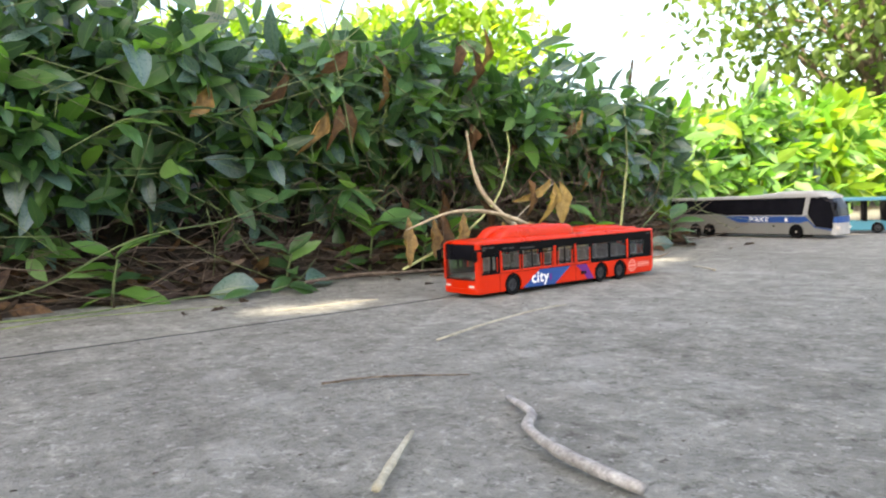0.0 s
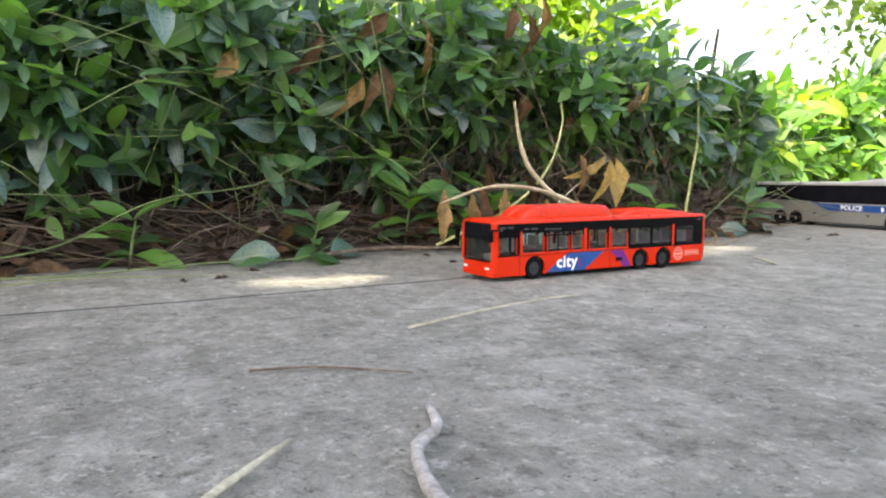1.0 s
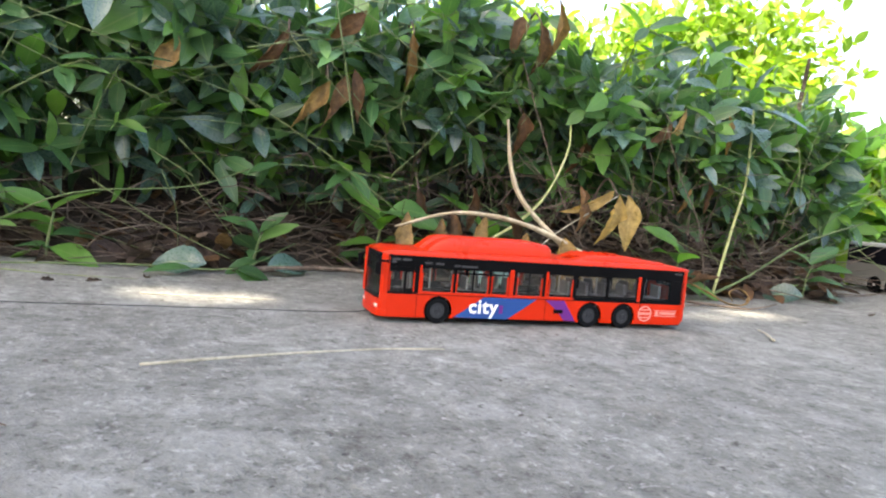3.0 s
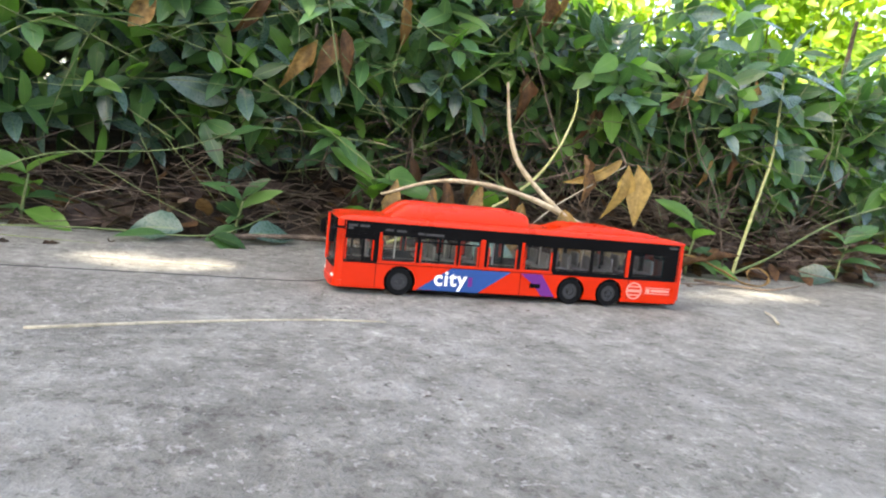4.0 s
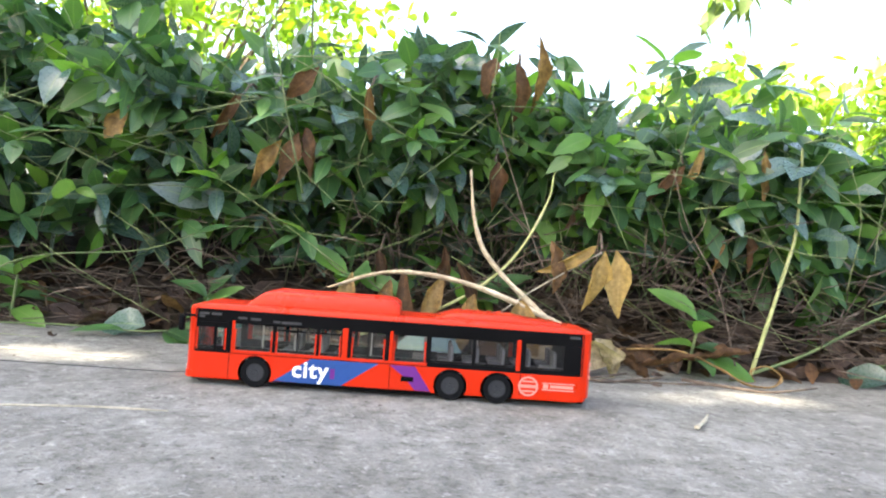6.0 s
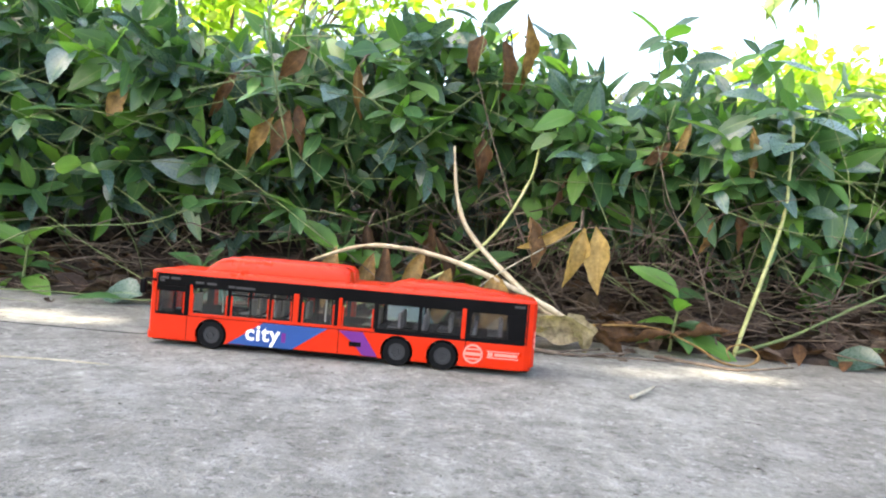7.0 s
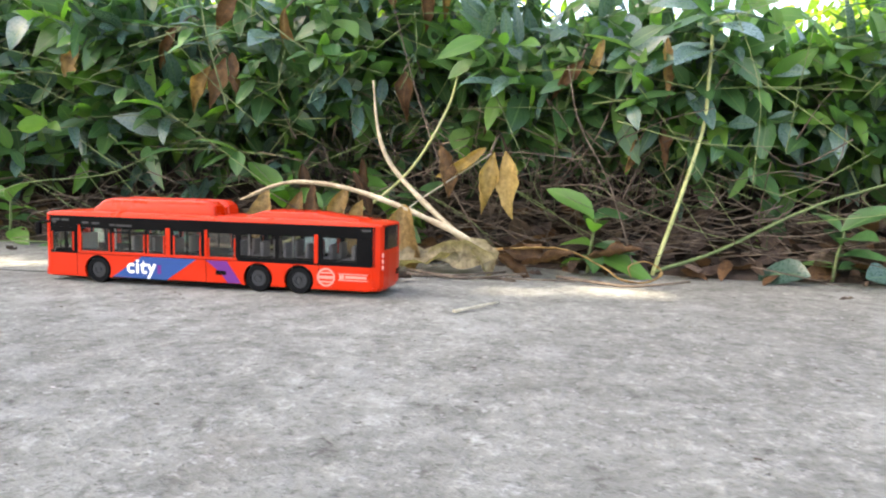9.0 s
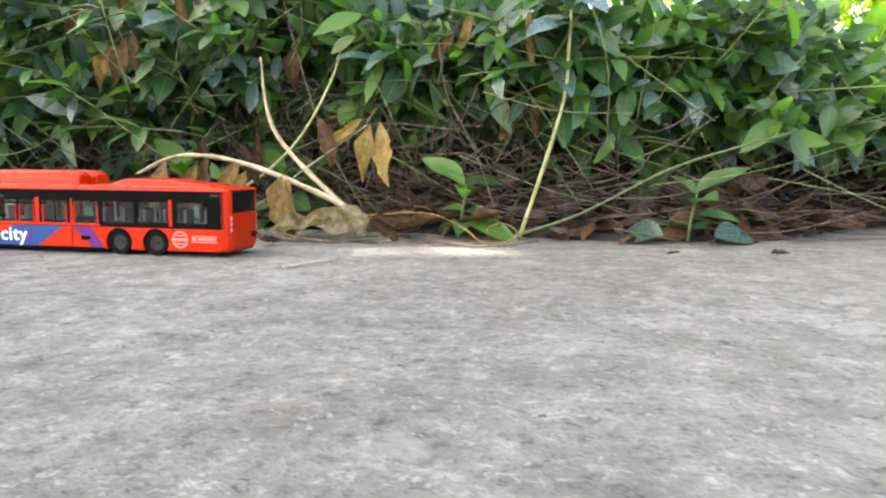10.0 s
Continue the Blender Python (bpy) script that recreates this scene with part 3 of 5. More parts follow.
def red_bus():
    bus = thing("toy_bus", "red toy city bus with blue print standing on the concrete", "toy bus")
    H = 12.0
    arches = (22.5, 84.8, 99.9)
    for s in (-1, 1):
        y0, y1 = (-H, -H + 1.0) if s < 0 else (H - 1.0, H)
        part("side_panel", slab(arched(3.0, 126.5, 2.2, 10.5, arches, 5.4, 4.8, 0.5), y0, y1), RED, bus)
        for ax in arches:
            ring = []
            for k in range(15):
                a = math.radians(-12 + k * 204 / 14)
                ring.append((ax + 5.42 * math.cos(a), 4.8 + 5.42 * math.sin(a)))
            arch = bmesh.new()
            ya, yb = (-H + 0.1, -H + 5.2) if s < 0 else (H - 5.2, H - 0.1)
            rows = [[arch.verts.new((x, ya, z)), arch.verts.new((x, yb, z))] for x, z in ring]
            for a, b in zip(rows, rows[1:]):
                arch.faces.new((a[0], a[1], b[1], b[0]))
            cap = arch.faces.new([r[1] for r in rows])
            part("wheel_arch", arch, BLACK, bus)
    # front and rear ends with rounded corners in plan
    front = [(3.2, -H), (1.6, -11.5), (0.7, -10.3), (0.25, -8.5), (0.0, -4.5), (0.0, 4.5), (0.25, 8.5), (0.7, 10.3), (1.6, 11.5), (3.2, H)]
    part("front_bumper", joined(strip(front[::-1], 2.2, 8.2, -1.0), strip([(x - 0.35, y * 1.005) for x, y in front[::-1]], 2.2, 4.4, -0.9)), RED, bus)
    rear = [(126.4, -H), (128.6, -11.4), (129.6, -9.8), (130.0, -5), (130.0, 5), (129.6, 9.8), (128.6, 11.4), (126.4, H)]
    part("rear_panel", joined(strip([(x, y) for x, y in rear[::-1]], 3.6, 16.2, 1.0), strip([(x - 0.8, y * 0.99) for x, y in rear[::-1]], 2.4, 3.8, 1.0),
                              strip(rear[:3][::-1], 16.2, 24.2, 1.0), strip(rear[-3:][::-1], 16.2, 24.2, 1.0)), RED, bus)
    part("rear_window", strip([(x - 0.3, y) for x, y in rear[2:-2][::-1]], 16.2, 24.2, 0.6), PANE_BLACK, bus, "black rear window")
    part("rear_grille", joined(*[box(129.9, 130.3, 4.5, 9.0, z, z + 0.45, 0.08, 1) for z in (6.6, 7.3, 8.0)]), BLACK, bus)
    for s in (-1, 1):
        part("tail_lamp", joined(*[box(128.9, 129.7, *sorted((s * 9.6, s * 10.6)), z, z + 1.6, 0.2, 1) for z in (9.5, 11.6, 13.7)]), PINK, bus)
        part("headlamp", joined(box(0.05, 0.9, *sorted((s * 6.2, s * 9.6)), 4.9, 6.1, 0.3, 2), box(0.0, 0.8, *sorted((s * 7.0, s * 9.2)), 3.2, 3.8, 0.15, 1)), LAMP_W, bus)
    part("windscreen", strip([(x + 0.5, y * 0.985) for x, y in front[::-1]], 8.1, 17.5, -0.5), PANE, bus)
    part("destination_board", strip([(x + 0.2, y * 0.995) for x, y in front[2:-2][::-1]], 17.2, 24.3, -0.7), PANE_BLACK, bus)
    part("windscreen_sill", strip([(x + 0.1, y) for x, y in front[::-1]], 7.8, 8.5, -0.8), BLACK, bus)
    part("wiper", joined(*[box(-0.1, 0.15, y, y + 6.5, 9.2 + k * 0.5, 9.6 + k * 0.5, 0.08, 1) for k, y in enumerate((-8, 1))]), BLACK, bus)
    for s in (-1, 1):
        part("front_pillar", strip([(x, y * s) for x, y in front[:3]][::-1 if s < 0 else 1], 8.2, 24.2, -0.8 if s < 0 else 0.8), RED, bus)
    part("chassis", joined(box(2, 128, -10.6, 10.6, 1.6, 3.6, 0.4, 1), box(30, 78, -11.2, 11.2, 1.4, 2.4, 0.3, 1)), BLACK, bus)
    part("floor", box(3, 127, -10.9, 10.9, 8.6, 9.6, 0.1, 1), SEAT, bus)
    # windows: (from, to, glass)
    cells = [(3.4, 12.8, PANE), (15.4, 27.4, PANE), (28.6, 41.4, PANE), (42.4, 49.2, PANE), (52.6, 63.3, PANE), (66.0, 76.4, PANE), (78.0, 91.2, PANE_DARK), (92.4, 105.2, PANE_DARK), (108.4, 120.6, PANE_DARK)]
    for s in (-1, 1):
        def yy(a, b):
            return (-H + a, -H + b) if s < 0 else (H - b, H - a)
        part("window_band", joined(box(2.6, 127.0, *yy(0.05, 0.9), 19.9, 24.25, 0.1, 1), box(77.0, 127.0, *yy(0.05, 0.9), 10.4, 11.9, 0.1, 1), box(120.6, 127.0, *yy(0.05, 0.9), 11.9, 19.9)), BLACK, bus, "black window band")
        part("door_frame", joined(box(3.0, 13.4, *yy(0.02, 0.8), 18.3, 19.95), box(8.9, 9.8, *yy(0.02, 0.8), 10.3, 18.4), box(12.0, 13.4, *yy(0.02, 0.8), 10.3, 18.4), box(3.0, 3.7, *yy(0.02, 0.8), 10.3, 18.4), box(10.0, 12.0, *yy(0.02, 0.8), 10.3, 12.4)), BLACK, bus)
        for a, b, z in ((4.0, 7.0, 22.2), (7.8, 11.0, 22.2), (4.0, 5.6, 21.3), (16.2, 19.0, 21.4), (20.2, 23.4, 21.3), (27.4, 29.6, 20.9), (30.0, 36.4, 20.8), (122.2, 125.6, 22.4)):
            part("small_print", box(a, b, *yy(0.0, 0.3), z, z + 0.75), PRINT_GREY, bus, "dim grey print bar")
        part("inner_lining", box(4.0, 126.0, *yy(1.05, 1.4), 8.8, 12.4), BLACK, bus)
        part("window_sill", joined(box(14.4, 77.0, *yy(0.0, 0.9), 10.5, 11.5, 0.12, 1), box(3.0, 14.2, *yy(-0.05, 0.9), 10.0, 10.5, 0.12, 1)), RED, bus)
        for a, b in ((13.3, 14.5), (27.4, 28.6), (41.4, 42.4), (63.3, 64.2), (76.4, 78.0), (91.2, 92.4)):
            part("window_pillar", box(a, b, *yy(0.1, 0.8), 11.0, 20.8), BLACK, bus)
        for a, b in ((14.5, 15.4), (2.4, 3.1), (49.6, 51.4), (64.7, 65.8), (105.4, 106.8)):
            part("red_pillar", box(a, b, *yy(-0.08, 0.8), 11.0, 20.9, 0.15, 1), RED, bus)
        for a, b in ((49.2, 49.6), (51.4, 52.6), (64.2, 64.7), (65.8, 66.0), (105.2, 105.4), (106.8, 108.4)):
            part("window_pillar", box(a, b, *yy(0.1, 0.8), 11.0, 20.8), BLACK, bus)
        for a, b, g in cells:
            part("window", box(a, b, *yy(0.3, 0.55), 11.3, 20.8), g, bus)
        for a, b in ((28.6, 41.4), (42.4, 49.2)):
            part("window_rail", box(a, b, *yy(0.15, 0.6), 18.4, 18.9), BLACK, bus)
        part("window_rail", box(35.0, 35.5, *yy(0.15, 0.6), 11.3, 20.8), BLACK, bus)
        part("window_rail", box(57.6, 58.1, *yy(0.15, 0.6), 11.3, 20.8), BLACK, bus)
        for a, b, _ in cells[:6]:
            part("window_reveal", joined(box(a, a + 0.45, *yy(0.0, 0.5), 11.4, 18.2), box(b - 0.45, b, *yy(0.0, 0.5), 11.4, 18.2)), RED, bus)
        for xj in (14.0, 50.4, 65.2, 107.0):
            part("panel_joint", box(xj, xj + 0.22, *yy(-0.03, 0.3), 2.6 if xj != 107.0 else 3.4, 10.4), BLACK, bus)
        part("skirt_line", joined(box(28.4, 78.8, *yy(-0.04, 0.3), 2.2, 2.5), box(3.2, 126.0, *yy(-0.02, 0.3), 10.35, 10.62)), BLACK, bus)
        # prints on the lower side
        y = yy(-0.07, 0.1)
        part("blue_print", slab([(28.6, 2.6), (50.0, 2.4), (61.6, 10.3), (40.0, 10.3)], *y), BLUE, bus, "blue slanted print")
        part("purple_print", slab([(65.2, 10.2), (73.2, 10.2), (78.6, 2.6), (73.6, 2.6), (70.4, 6.4)], *y), PURPLE, bus, "purple slanted print")
        part("vent", joined(box(68.9, 73.1, *yy(-0.12, 0.2), 5.2, 6.9, 0.15, 1), *[box(69.2, 72.8, *yy(-0.2, 0.1), z, z + 0.25) for z in (5.5, 6.0, 6.5)]), BLACK, bus)
        d1 = disc(109.8, -H - 0.08 if s < 0 else H, 6.4, 3.2, 0.08, 26, hole=2.6)
        part("round_mark", joined(d1, box(106.6, 113.0, *yy(-0.08, 0.05), 5.9, 6.9), box(107.8, 111.8, *yy(-0.08, 0.05), 4.6, 5.1), box(107.8, 111.8, *yy(-0.08, 0.05), 7.7, 8.2)), PINK, bus, "pale round print")
        part("print_bar", joined(box(114.2, 124.6, *yy(-0.07, 0.05), 5.5, 5.85), box(114.2, 124.6, *yy(-0.07, 0.05), 7.6, 7.9), box(116.8, 124.2, *yy(-0.07, 0.05), 6.3, 7.2), box(114.6, 116.2, *yy(-0.07, 0.05), 6.0, 7.4)), PINK, bus, "pale print bars")
        rot = pose(34.2 * MM, (-H - 0.1) * MM, 4.4 * MM, 90, 0, 0) if s < 0 else pose(47 * MM, (H + 0.1) * MM, 4.4 * MM, 90, 0, 180)
        lettering("city", 7.3, WHITE, bus, rot, 0.16, "white lettering", 1.1)
        part("coloured_mark", box(46.4, 47.9, *yy(-0.1, 0.05), 4.4, 7.6, 0.05, 1), PURPLE, bus)
        part("mirror", joined(box(-2.2, -0.2, *sorted((s * 11.6, s * 13.6)), 16.8, 21.6, 0.7, 3), box(-1.2, 3.0, *sorted((s * 11.5, s * 12.4)), 21.3, 22.1, 0.25, 1)), BLACK, bus)
        for ax in arches:
            bus_wheel(bus, ax, s, 4.75, (TYRE, RIM))
    # seats seen through the windows
    for k in range(11):
        x = 30 + k * 8.4
        if 50 < x < 64:
            continue
        for y in (-8.6, 2.2):
            part("seat", joined(box(x, x + 4.6, y, y + 6.2, 11.2, 12.4, 0.3, 1), box(x + 3.7, x + 4.9, y, y + 6.2, 12.0, 17.2, 0.4, 1)), SEAT, bus)
    part("driver_seat", joined(box(7, 11.5, -8.5, -3.5, 10.5, 12, 0.3, 1), box(10.5, 12, -8.5, -3.5, 11.5, 17.5, 0.5, 1)), SEAT, bus)
    part("steering_wheel", disc(5.0, -7.2, 13.0, 1.9, 0.4, 18, hole=1.5), BLACK, bus)
    part("saloon_ceiling", box(4, 126, -10.6, 10.6, 22.6, 23.2, 0.1, 1), CREAM, bus)
    part("cab_wall", joined(box(14.2, 14.9, -10.8, -1, 9.6, 17.5), *[box(x, x + 0.5, -1.2, -0.7, 9.6, 22.5) for x in (22, 40, 58, 76, 93)]), CREAM, bus)
    # roof, gas-tank hump and rear unit
    secs = [rounded_section(x, w, 24.1, z, r) for x, w, z, r in ((0.9, 10.6, 24.7, 0.25), (2.0, 11.6, 25.2, 0.6), (4.5, 12.05, 25.7, 1.1), (20, 12.1, 25.9, 1.3), (120, 12.1, 25.7, 1.2), (126.5, 12.05, 25.3, 0.8), (129.2, 11.2, 24.8, 0.3))]
    part("roof", loft(secs), RED_PLASTIC, bus, smooth=38)
    for y0, y1 in ((-9.6, -1.0), (1.0, 9.6)):
        c, w = (y0 + y1) / 2, (y1 - y0) / 2
        secs = [[(x, y + c, z) for x, y, z in rounded_section(x0, ww, 25.0, z1, rr)] for x0, ww, z1, rr in
                ((17.6, w - 1.4, 25.6, 0.3), (19.4, w - 0.9, 27.4, 1.1), (23.0, w - 0.3, 30.1, 1.9), (26.5, w, 31.0, 2.4), (62.0, w, 31.0, 2.4), (65.4, w - 0.1, 30.6, 2.2), (67.0, w - 0.4, 29.3, 1.6), (67.4, w - 0.5, 25.4, 0.3))]
        part("tank_cover", loft(secs), RED_PLASTIC, bus, smooth=42)
    part("tank_bridge", loft([rounded_section(x, 3.2, 25.0, z, 0.4) for x, z in ((20, 26), (26, 29.6), (63, 29.6), (66.8, 28.6))]), RED_PLASTIC, bus)
    secs = [rounded_section(x, w, 25.0, z, r) for x, w, z, r in ((78.5, 7.6, 25.8, 0.4), (81.5, 8.4, 26.9, 0.8), (85, 8.8, 28.0, 1.3), (104, 8.8, 28.0, 1.3), (110, 8.2, 27.1, 0.9), (119, 7.8, 26.5, 0.7), (120.5, 7.6, 25.7, 0.4))]
    part("roof_unit", loft(secs), RED_PLASTIC, bus, smooth=42)
    part("roof_rib", joined(*[box(86 + 3.4 * k, 87.4 + 3.4 * k, -6.5, 6.5, 27.9, 28.3, 0.15, 1) for k in range(5)]), RED_PLASTIC, bus)
    return bus


red_bus()


def thread():
    """The pull thread that lies on the slab in front of the bus."""
    h = Heap()
    pts = [(0.4, 0, 2.0), (-12, 1, 0.9), (-60, 4, 0.35), (-130, 3, 0.5), (-240, 9, 0.3), (-420, 14, 0.4), (-700, 30, 0.4)]
    h.add(*tube_points(bend_line(pts, 60), 0.2, 0.2, 6))
    ob = new("pull_thread", h.mesh("pull_thread", THREAD))
    tagged(ob, "thin black pull thread lying along the concrete", "thread")


thread()


# ---- police coach ----
def coach():
    bus = thing("toy_coach", "silver toy police coach with blue stripe, parked on the concrete", "toy bus", pose(0.440, 0.103, 0, 0, 0, -89) @ Matrix.Scale(1.06, 4))
    L, H = 75.0, 13.5
    arches = (-49.5, -35.5, 42.0)
    for s in (-1, 1):
        def yy(a, b):
            return (-H + a, -H + b) if s < 0 else (H - b, H - a)
        part("side_panel", slab(arched(-73.5, 70, 3.2, 19.5, arches, 6.2, 5.4, 0.6), *yy(0, 1.0)), COACH_GREY, bus)
        part("window_band", slab([(-73.8, 19.5), (-24, 19.5), (-18, 18.4), (47, 18.4), (50, 33), (-73.8, 31.5)], *yy(-0.06, 0.9)), PANE_BLACK, bus, "dark tinted window band")
        part("cab_window", slab([(52, 18.5), (58, 9.5), (71.0, 8.0), (71.6, 20), (68.5, 29), (54.5, 33)], *yy(-0.06, 0.9)), PANE_BLACK, bus)
        part("white_pillar", slab([(47.4, 18.6), (50.6, 18.6), (53.8, 33.4), (50.4, 33.4)], *yy(-0.1, 0.9)), COACH_WHITE, bus)
        part("blue_stripe", slab([(-24, 19.6), (-18, 18.0), (50, 17.6), (57, 8.8), (70.4, 6.6), (70.4, 7.8), (58, 9.4), (51.4, 14.0), (46, 12.6), (-8, 12.6), (-14, 15)], *yy(-0.12, 0.2)), BLUE, bus, "blue side stripe")
        part("white_line", box(-16, 48, *yy(-0.1, 0.2), 17.9, 18.6), COACH_WHITE, bus)
        rot = pose(2 * MM, (-H - 0.16) * MM, 13.6 * MM, 90, 0, 0) if s < 0 else pose(30 * MM, (H + 0.16) * MM, 13.6 * MM, 90, 0, 180)
        lettering("POLICE", 5.2, WHITE, bus, rot, 0.08, "white lettering")
        part("small_mark", joined(box(33, 35.2, *yy(-0.15, 0.1), 13.4, 16.6, 0.1, 1)), WHITE, bus)
        for x in (-20.5, 22):
            part("hatch", slab([(x, 10.4), (x + 3, 10.4), (x + 1.5, 8.8)], *yy(-0.05, 0.3)), BLACK, bus)
        for ax in arches:
            bus_wheel(bus, ax, s, 5.3, (TYRE, SILVER), 4.4, 13.2)
            part("wheel_arch", disc(ax, *([-H + 0.6] if s < 0 else [H - 4.9]), 5.4, 6.0, 4.3, 24), BLACK, bus)
        part("mirror", joined(box(73, 74.6, *sorted((s * 13.6, s * 15.4)), 22, 28, 0.4, 1), box(68, 74, *sorted((s * 13.2, s * 13.9)), 27.6, 28.4, 0.2, 1)), BLACK, bus)
        part("headlamp", box(73.0, 74.8, *sorted((s * 7.5, s * 12)), 7.4, 9.8, 0.5, 2), LAMP_W, bus)
    nose = [(69.8, -H), (72.8, -12.4), (74.3, -10), (75.0, -5), (75.0, 5), (74.3, 10), (72.8, 12.4), (69.8, H)]
    part("nose", joined(strip(nose[::-1], 3.2, 12.5, 1.0)), COACH_WHITE, bus)
    part("nose_stripe", strip([(x - 0.1, y) for x, y in nose[::-1]], 12.4, 17.5, 1.0), BLUE, bus)
    part("windscreen", loft([[(x - lean, y, z) for x, y in nose] + [(60, H - 0.5, z), (60, -H + 0.5, z)] for z, lean in ((17.3, 0.2), (24, 1.6), (30, 4.5), (33.2, 7.5))]), PANE_BLACK, bus)
    part("tail", joined(box(-75, -73.2, -12.6, 12.6, 3.6, 32, 0.8, 2)), COACH_GREY, bus)
    part("rear_window", box(-75.3, -74.6, -10.6, 10.6, 20, 30, 0.5, 1), PANE_BLACK, bus)
    for s in (-1, 1):
        part("tail_lamp", joined(*[box(-75.4, -74.8, *sorted((s * 8, s * 11.6)), z, z + 1.7, 0.2, 1) for z in (9, 11.4, 13.8)]), BLACK, bus)
    part("chassis", box(-72, 71, -11.8, 11.8, 2.2, 4.6, 0.4, 1), BLACK, bus)
    secs = [rounded_section(x, w, z0, z, r) for x, w, z0, z, r in ((-75, 11.8, 31.2, 32.4, 0.8), (-73, 13.3, 31.4, 34.0, 2.0), (0, 13.5, 32.4, 35.0, 2.2), (18, 13.5, 32.6, 36.4, 2.8), (30, 13.5, 32.8, 38.0, 3.2), (52, 13.4, 33.0, 38.2, 3.2), (62, 12.6, 32.6, 36.8, 2.8), (68.5, 11.2, 31.6, 33.6, 1.6))]
    part("roof", loft(secs), COACH_WHITE, bus)
    return bus


coach()


def teal_bus():
    bus = thing("toy_minibus", "teal and black toy bus with pale windows standing on concrete", "toy bus", pose(0.514, 0.054, 0, 0, 0, -62))
    for s in (-1, 1):
        def yy(a, b):
            return (-12 + a, -12 + b) if s < 0 else (12 - b, 12 - a)
        part("side_panel", slab(arched(-38, 38, 3, 11, (-24, 24), 5.4, 5.0), *yy(0, 1)), TEAL, bus)
        for x in (-36, -20, -4, 12, 28):
            part("pillar", box(x, x + 3.6, *yy(0, 1), 11, 30), BLACK, bus)
        for x in (-32.4, -16.4, -0.4, 15.6):
            part("window", box(x, x + 12.4, *yy(0.4, 0.7), 11, 29), PANE, bus)
        for ax in (-24, 24):
            bus_wheel(bus, ax, s, 4.9, (TYRE, RIM))
    for x in (-38, 37):
        part("end_panel", joined(box(x, x + 1, -12, 12, 3, 12, 0.2, 1), box(x, x + 1, -12, -10, 12, 30), box(x, x + 1, 10, 12, 12, 30)), TEAL, bus)
        part("end_window", box(x + 0.3, x + 0.7, -10, 10, 12, 30), PANE, bus)
    part("floor", box(-37, 37, -11, 11, 2.4, 4.2), BLACK, bus)
    part("roof", loft([rounded_section(x, w, 29.5, z, r) for x, w, z, r in ((-38.4, 11, 31, 0.8), (-35, 12.2, 32.6, 1.8), (35, 12.2, 32.6, 1.8), (38.4, 11, 31, 0.8))]), TEAL, bus)


teal_bus()


# ---- hedge ----
VARIANTS = {}


def leaf_variant(mat, k):
    key = (mat.name, k)
    if key not in VARIANTS:
        r = np.random.default_rng(100 + k)
        h = Heap()
        h.add(*leaf_points(np.zeros(3), (1, 0, 0), (0, 0, 1), 1000.0, r.uniform(330, 470), r.uniform(0.02, 0.28), r.uniform(0.12, 0.4), r.uniform(-0.3, 0.3), 0.35, r.uniform(0, 6)))
        VARIANTS[key] = h.mesh("leaf", mat)
    return VARIANTS[key]


def single_leaf(parent, o, d, up, length, mat, k):
    d = unit(d)
    s = unit(np.cross(d, up))
    n = np.cross(s, d)
    m = Matrix((( d[0], -s[0], n[0], 0), (d[1], -s[1], n[1], 0), (d[2], -s[2], n[2], 0), (0, 0, 0, 1)))
    ob = new("leaf", leaf_variant(mat, k))
    ob.parent = parent
    ob.matrix_basis = Matrix.Translation(Vector(o) * MM) @ m @ Matrix.Diagonal((length * MM, length * MM, length * MM, 1))
    return ob


def sprig(rng, root, tip, heaps, stems, singles, leaf_len, pairs, stem_r=0.45, wide=0.37):
    """A shoot from root to tip with opposite leaves along its outer part."""
    root, tip = np.asarray(root, float), np.asarray(tip, float)
    mid = (root + tip) / 2 + np.array([rng.normal(0, 8), rng.normal(0, 6), rng.uniform(6, 24)])
    line = bend_line([root, mid, tip], 9)
    stems.add(*tube_points(line, stem_r, stem_r * 0.5, 4))
    d_all = np.gradient(line, axis=0)
    roll = rng.uniform(0, math.pi)
    for j in range(pairs):
        q = 1.0 - j * 0.72 / max(1, pairs)
        i = int(round(q * 8))
        o, d = line[i] if j else line[8], unit(d_all[i])
        a = np.cross(d, (0, 0, 1))
        a = unit(a + 1e-4)
        b = np.cross(a, d)
        roll += 1.57 + rng.normal(0, 0.25)
        for s in (-1, 1):
            out = s * (math.cos(roll) * a + math.sin(roll) * b)
            ahead = 0.9 if j == 0 else 0.55
            ld = unit(d * ahead + out + np.array([0, -0.25, -0.12]) + rng.normal(0, 0.3, 3))
            up = unit(np.array([0.0, -0.6, 1.0]) + rng.normal(0, 0.58, 3))
            if abs(np.dot(up, ld)) > 0.93:
                up = unit(up + np.array([0.6, -0.6, 0]))
            ln = leaf_len * rng.uniform(0.6, 1.3) * (0.75 if j == 0 and rng.random() < 0.5 else 1.0)
            k = int(rng.integers(0, 8))
            if singles is not None and len(singles) < singles.maxlen:
                singles.append((o.copy(), ld, up, ln, k, int(rng.integers(0, 10))))
            else:
                heaps[int(rng.choice(3, p=(0.56, 0.26, 0.18)))].leaf(o, ld, up, ln, ln * rng.uniform(wide - 0.07, wide + 0.08), rng.uniform(0.0, 0.3), rng.uniform(0.1, 0.4), rng.normal(0, 0.25), 0.35, rng.uniform(0, 6))


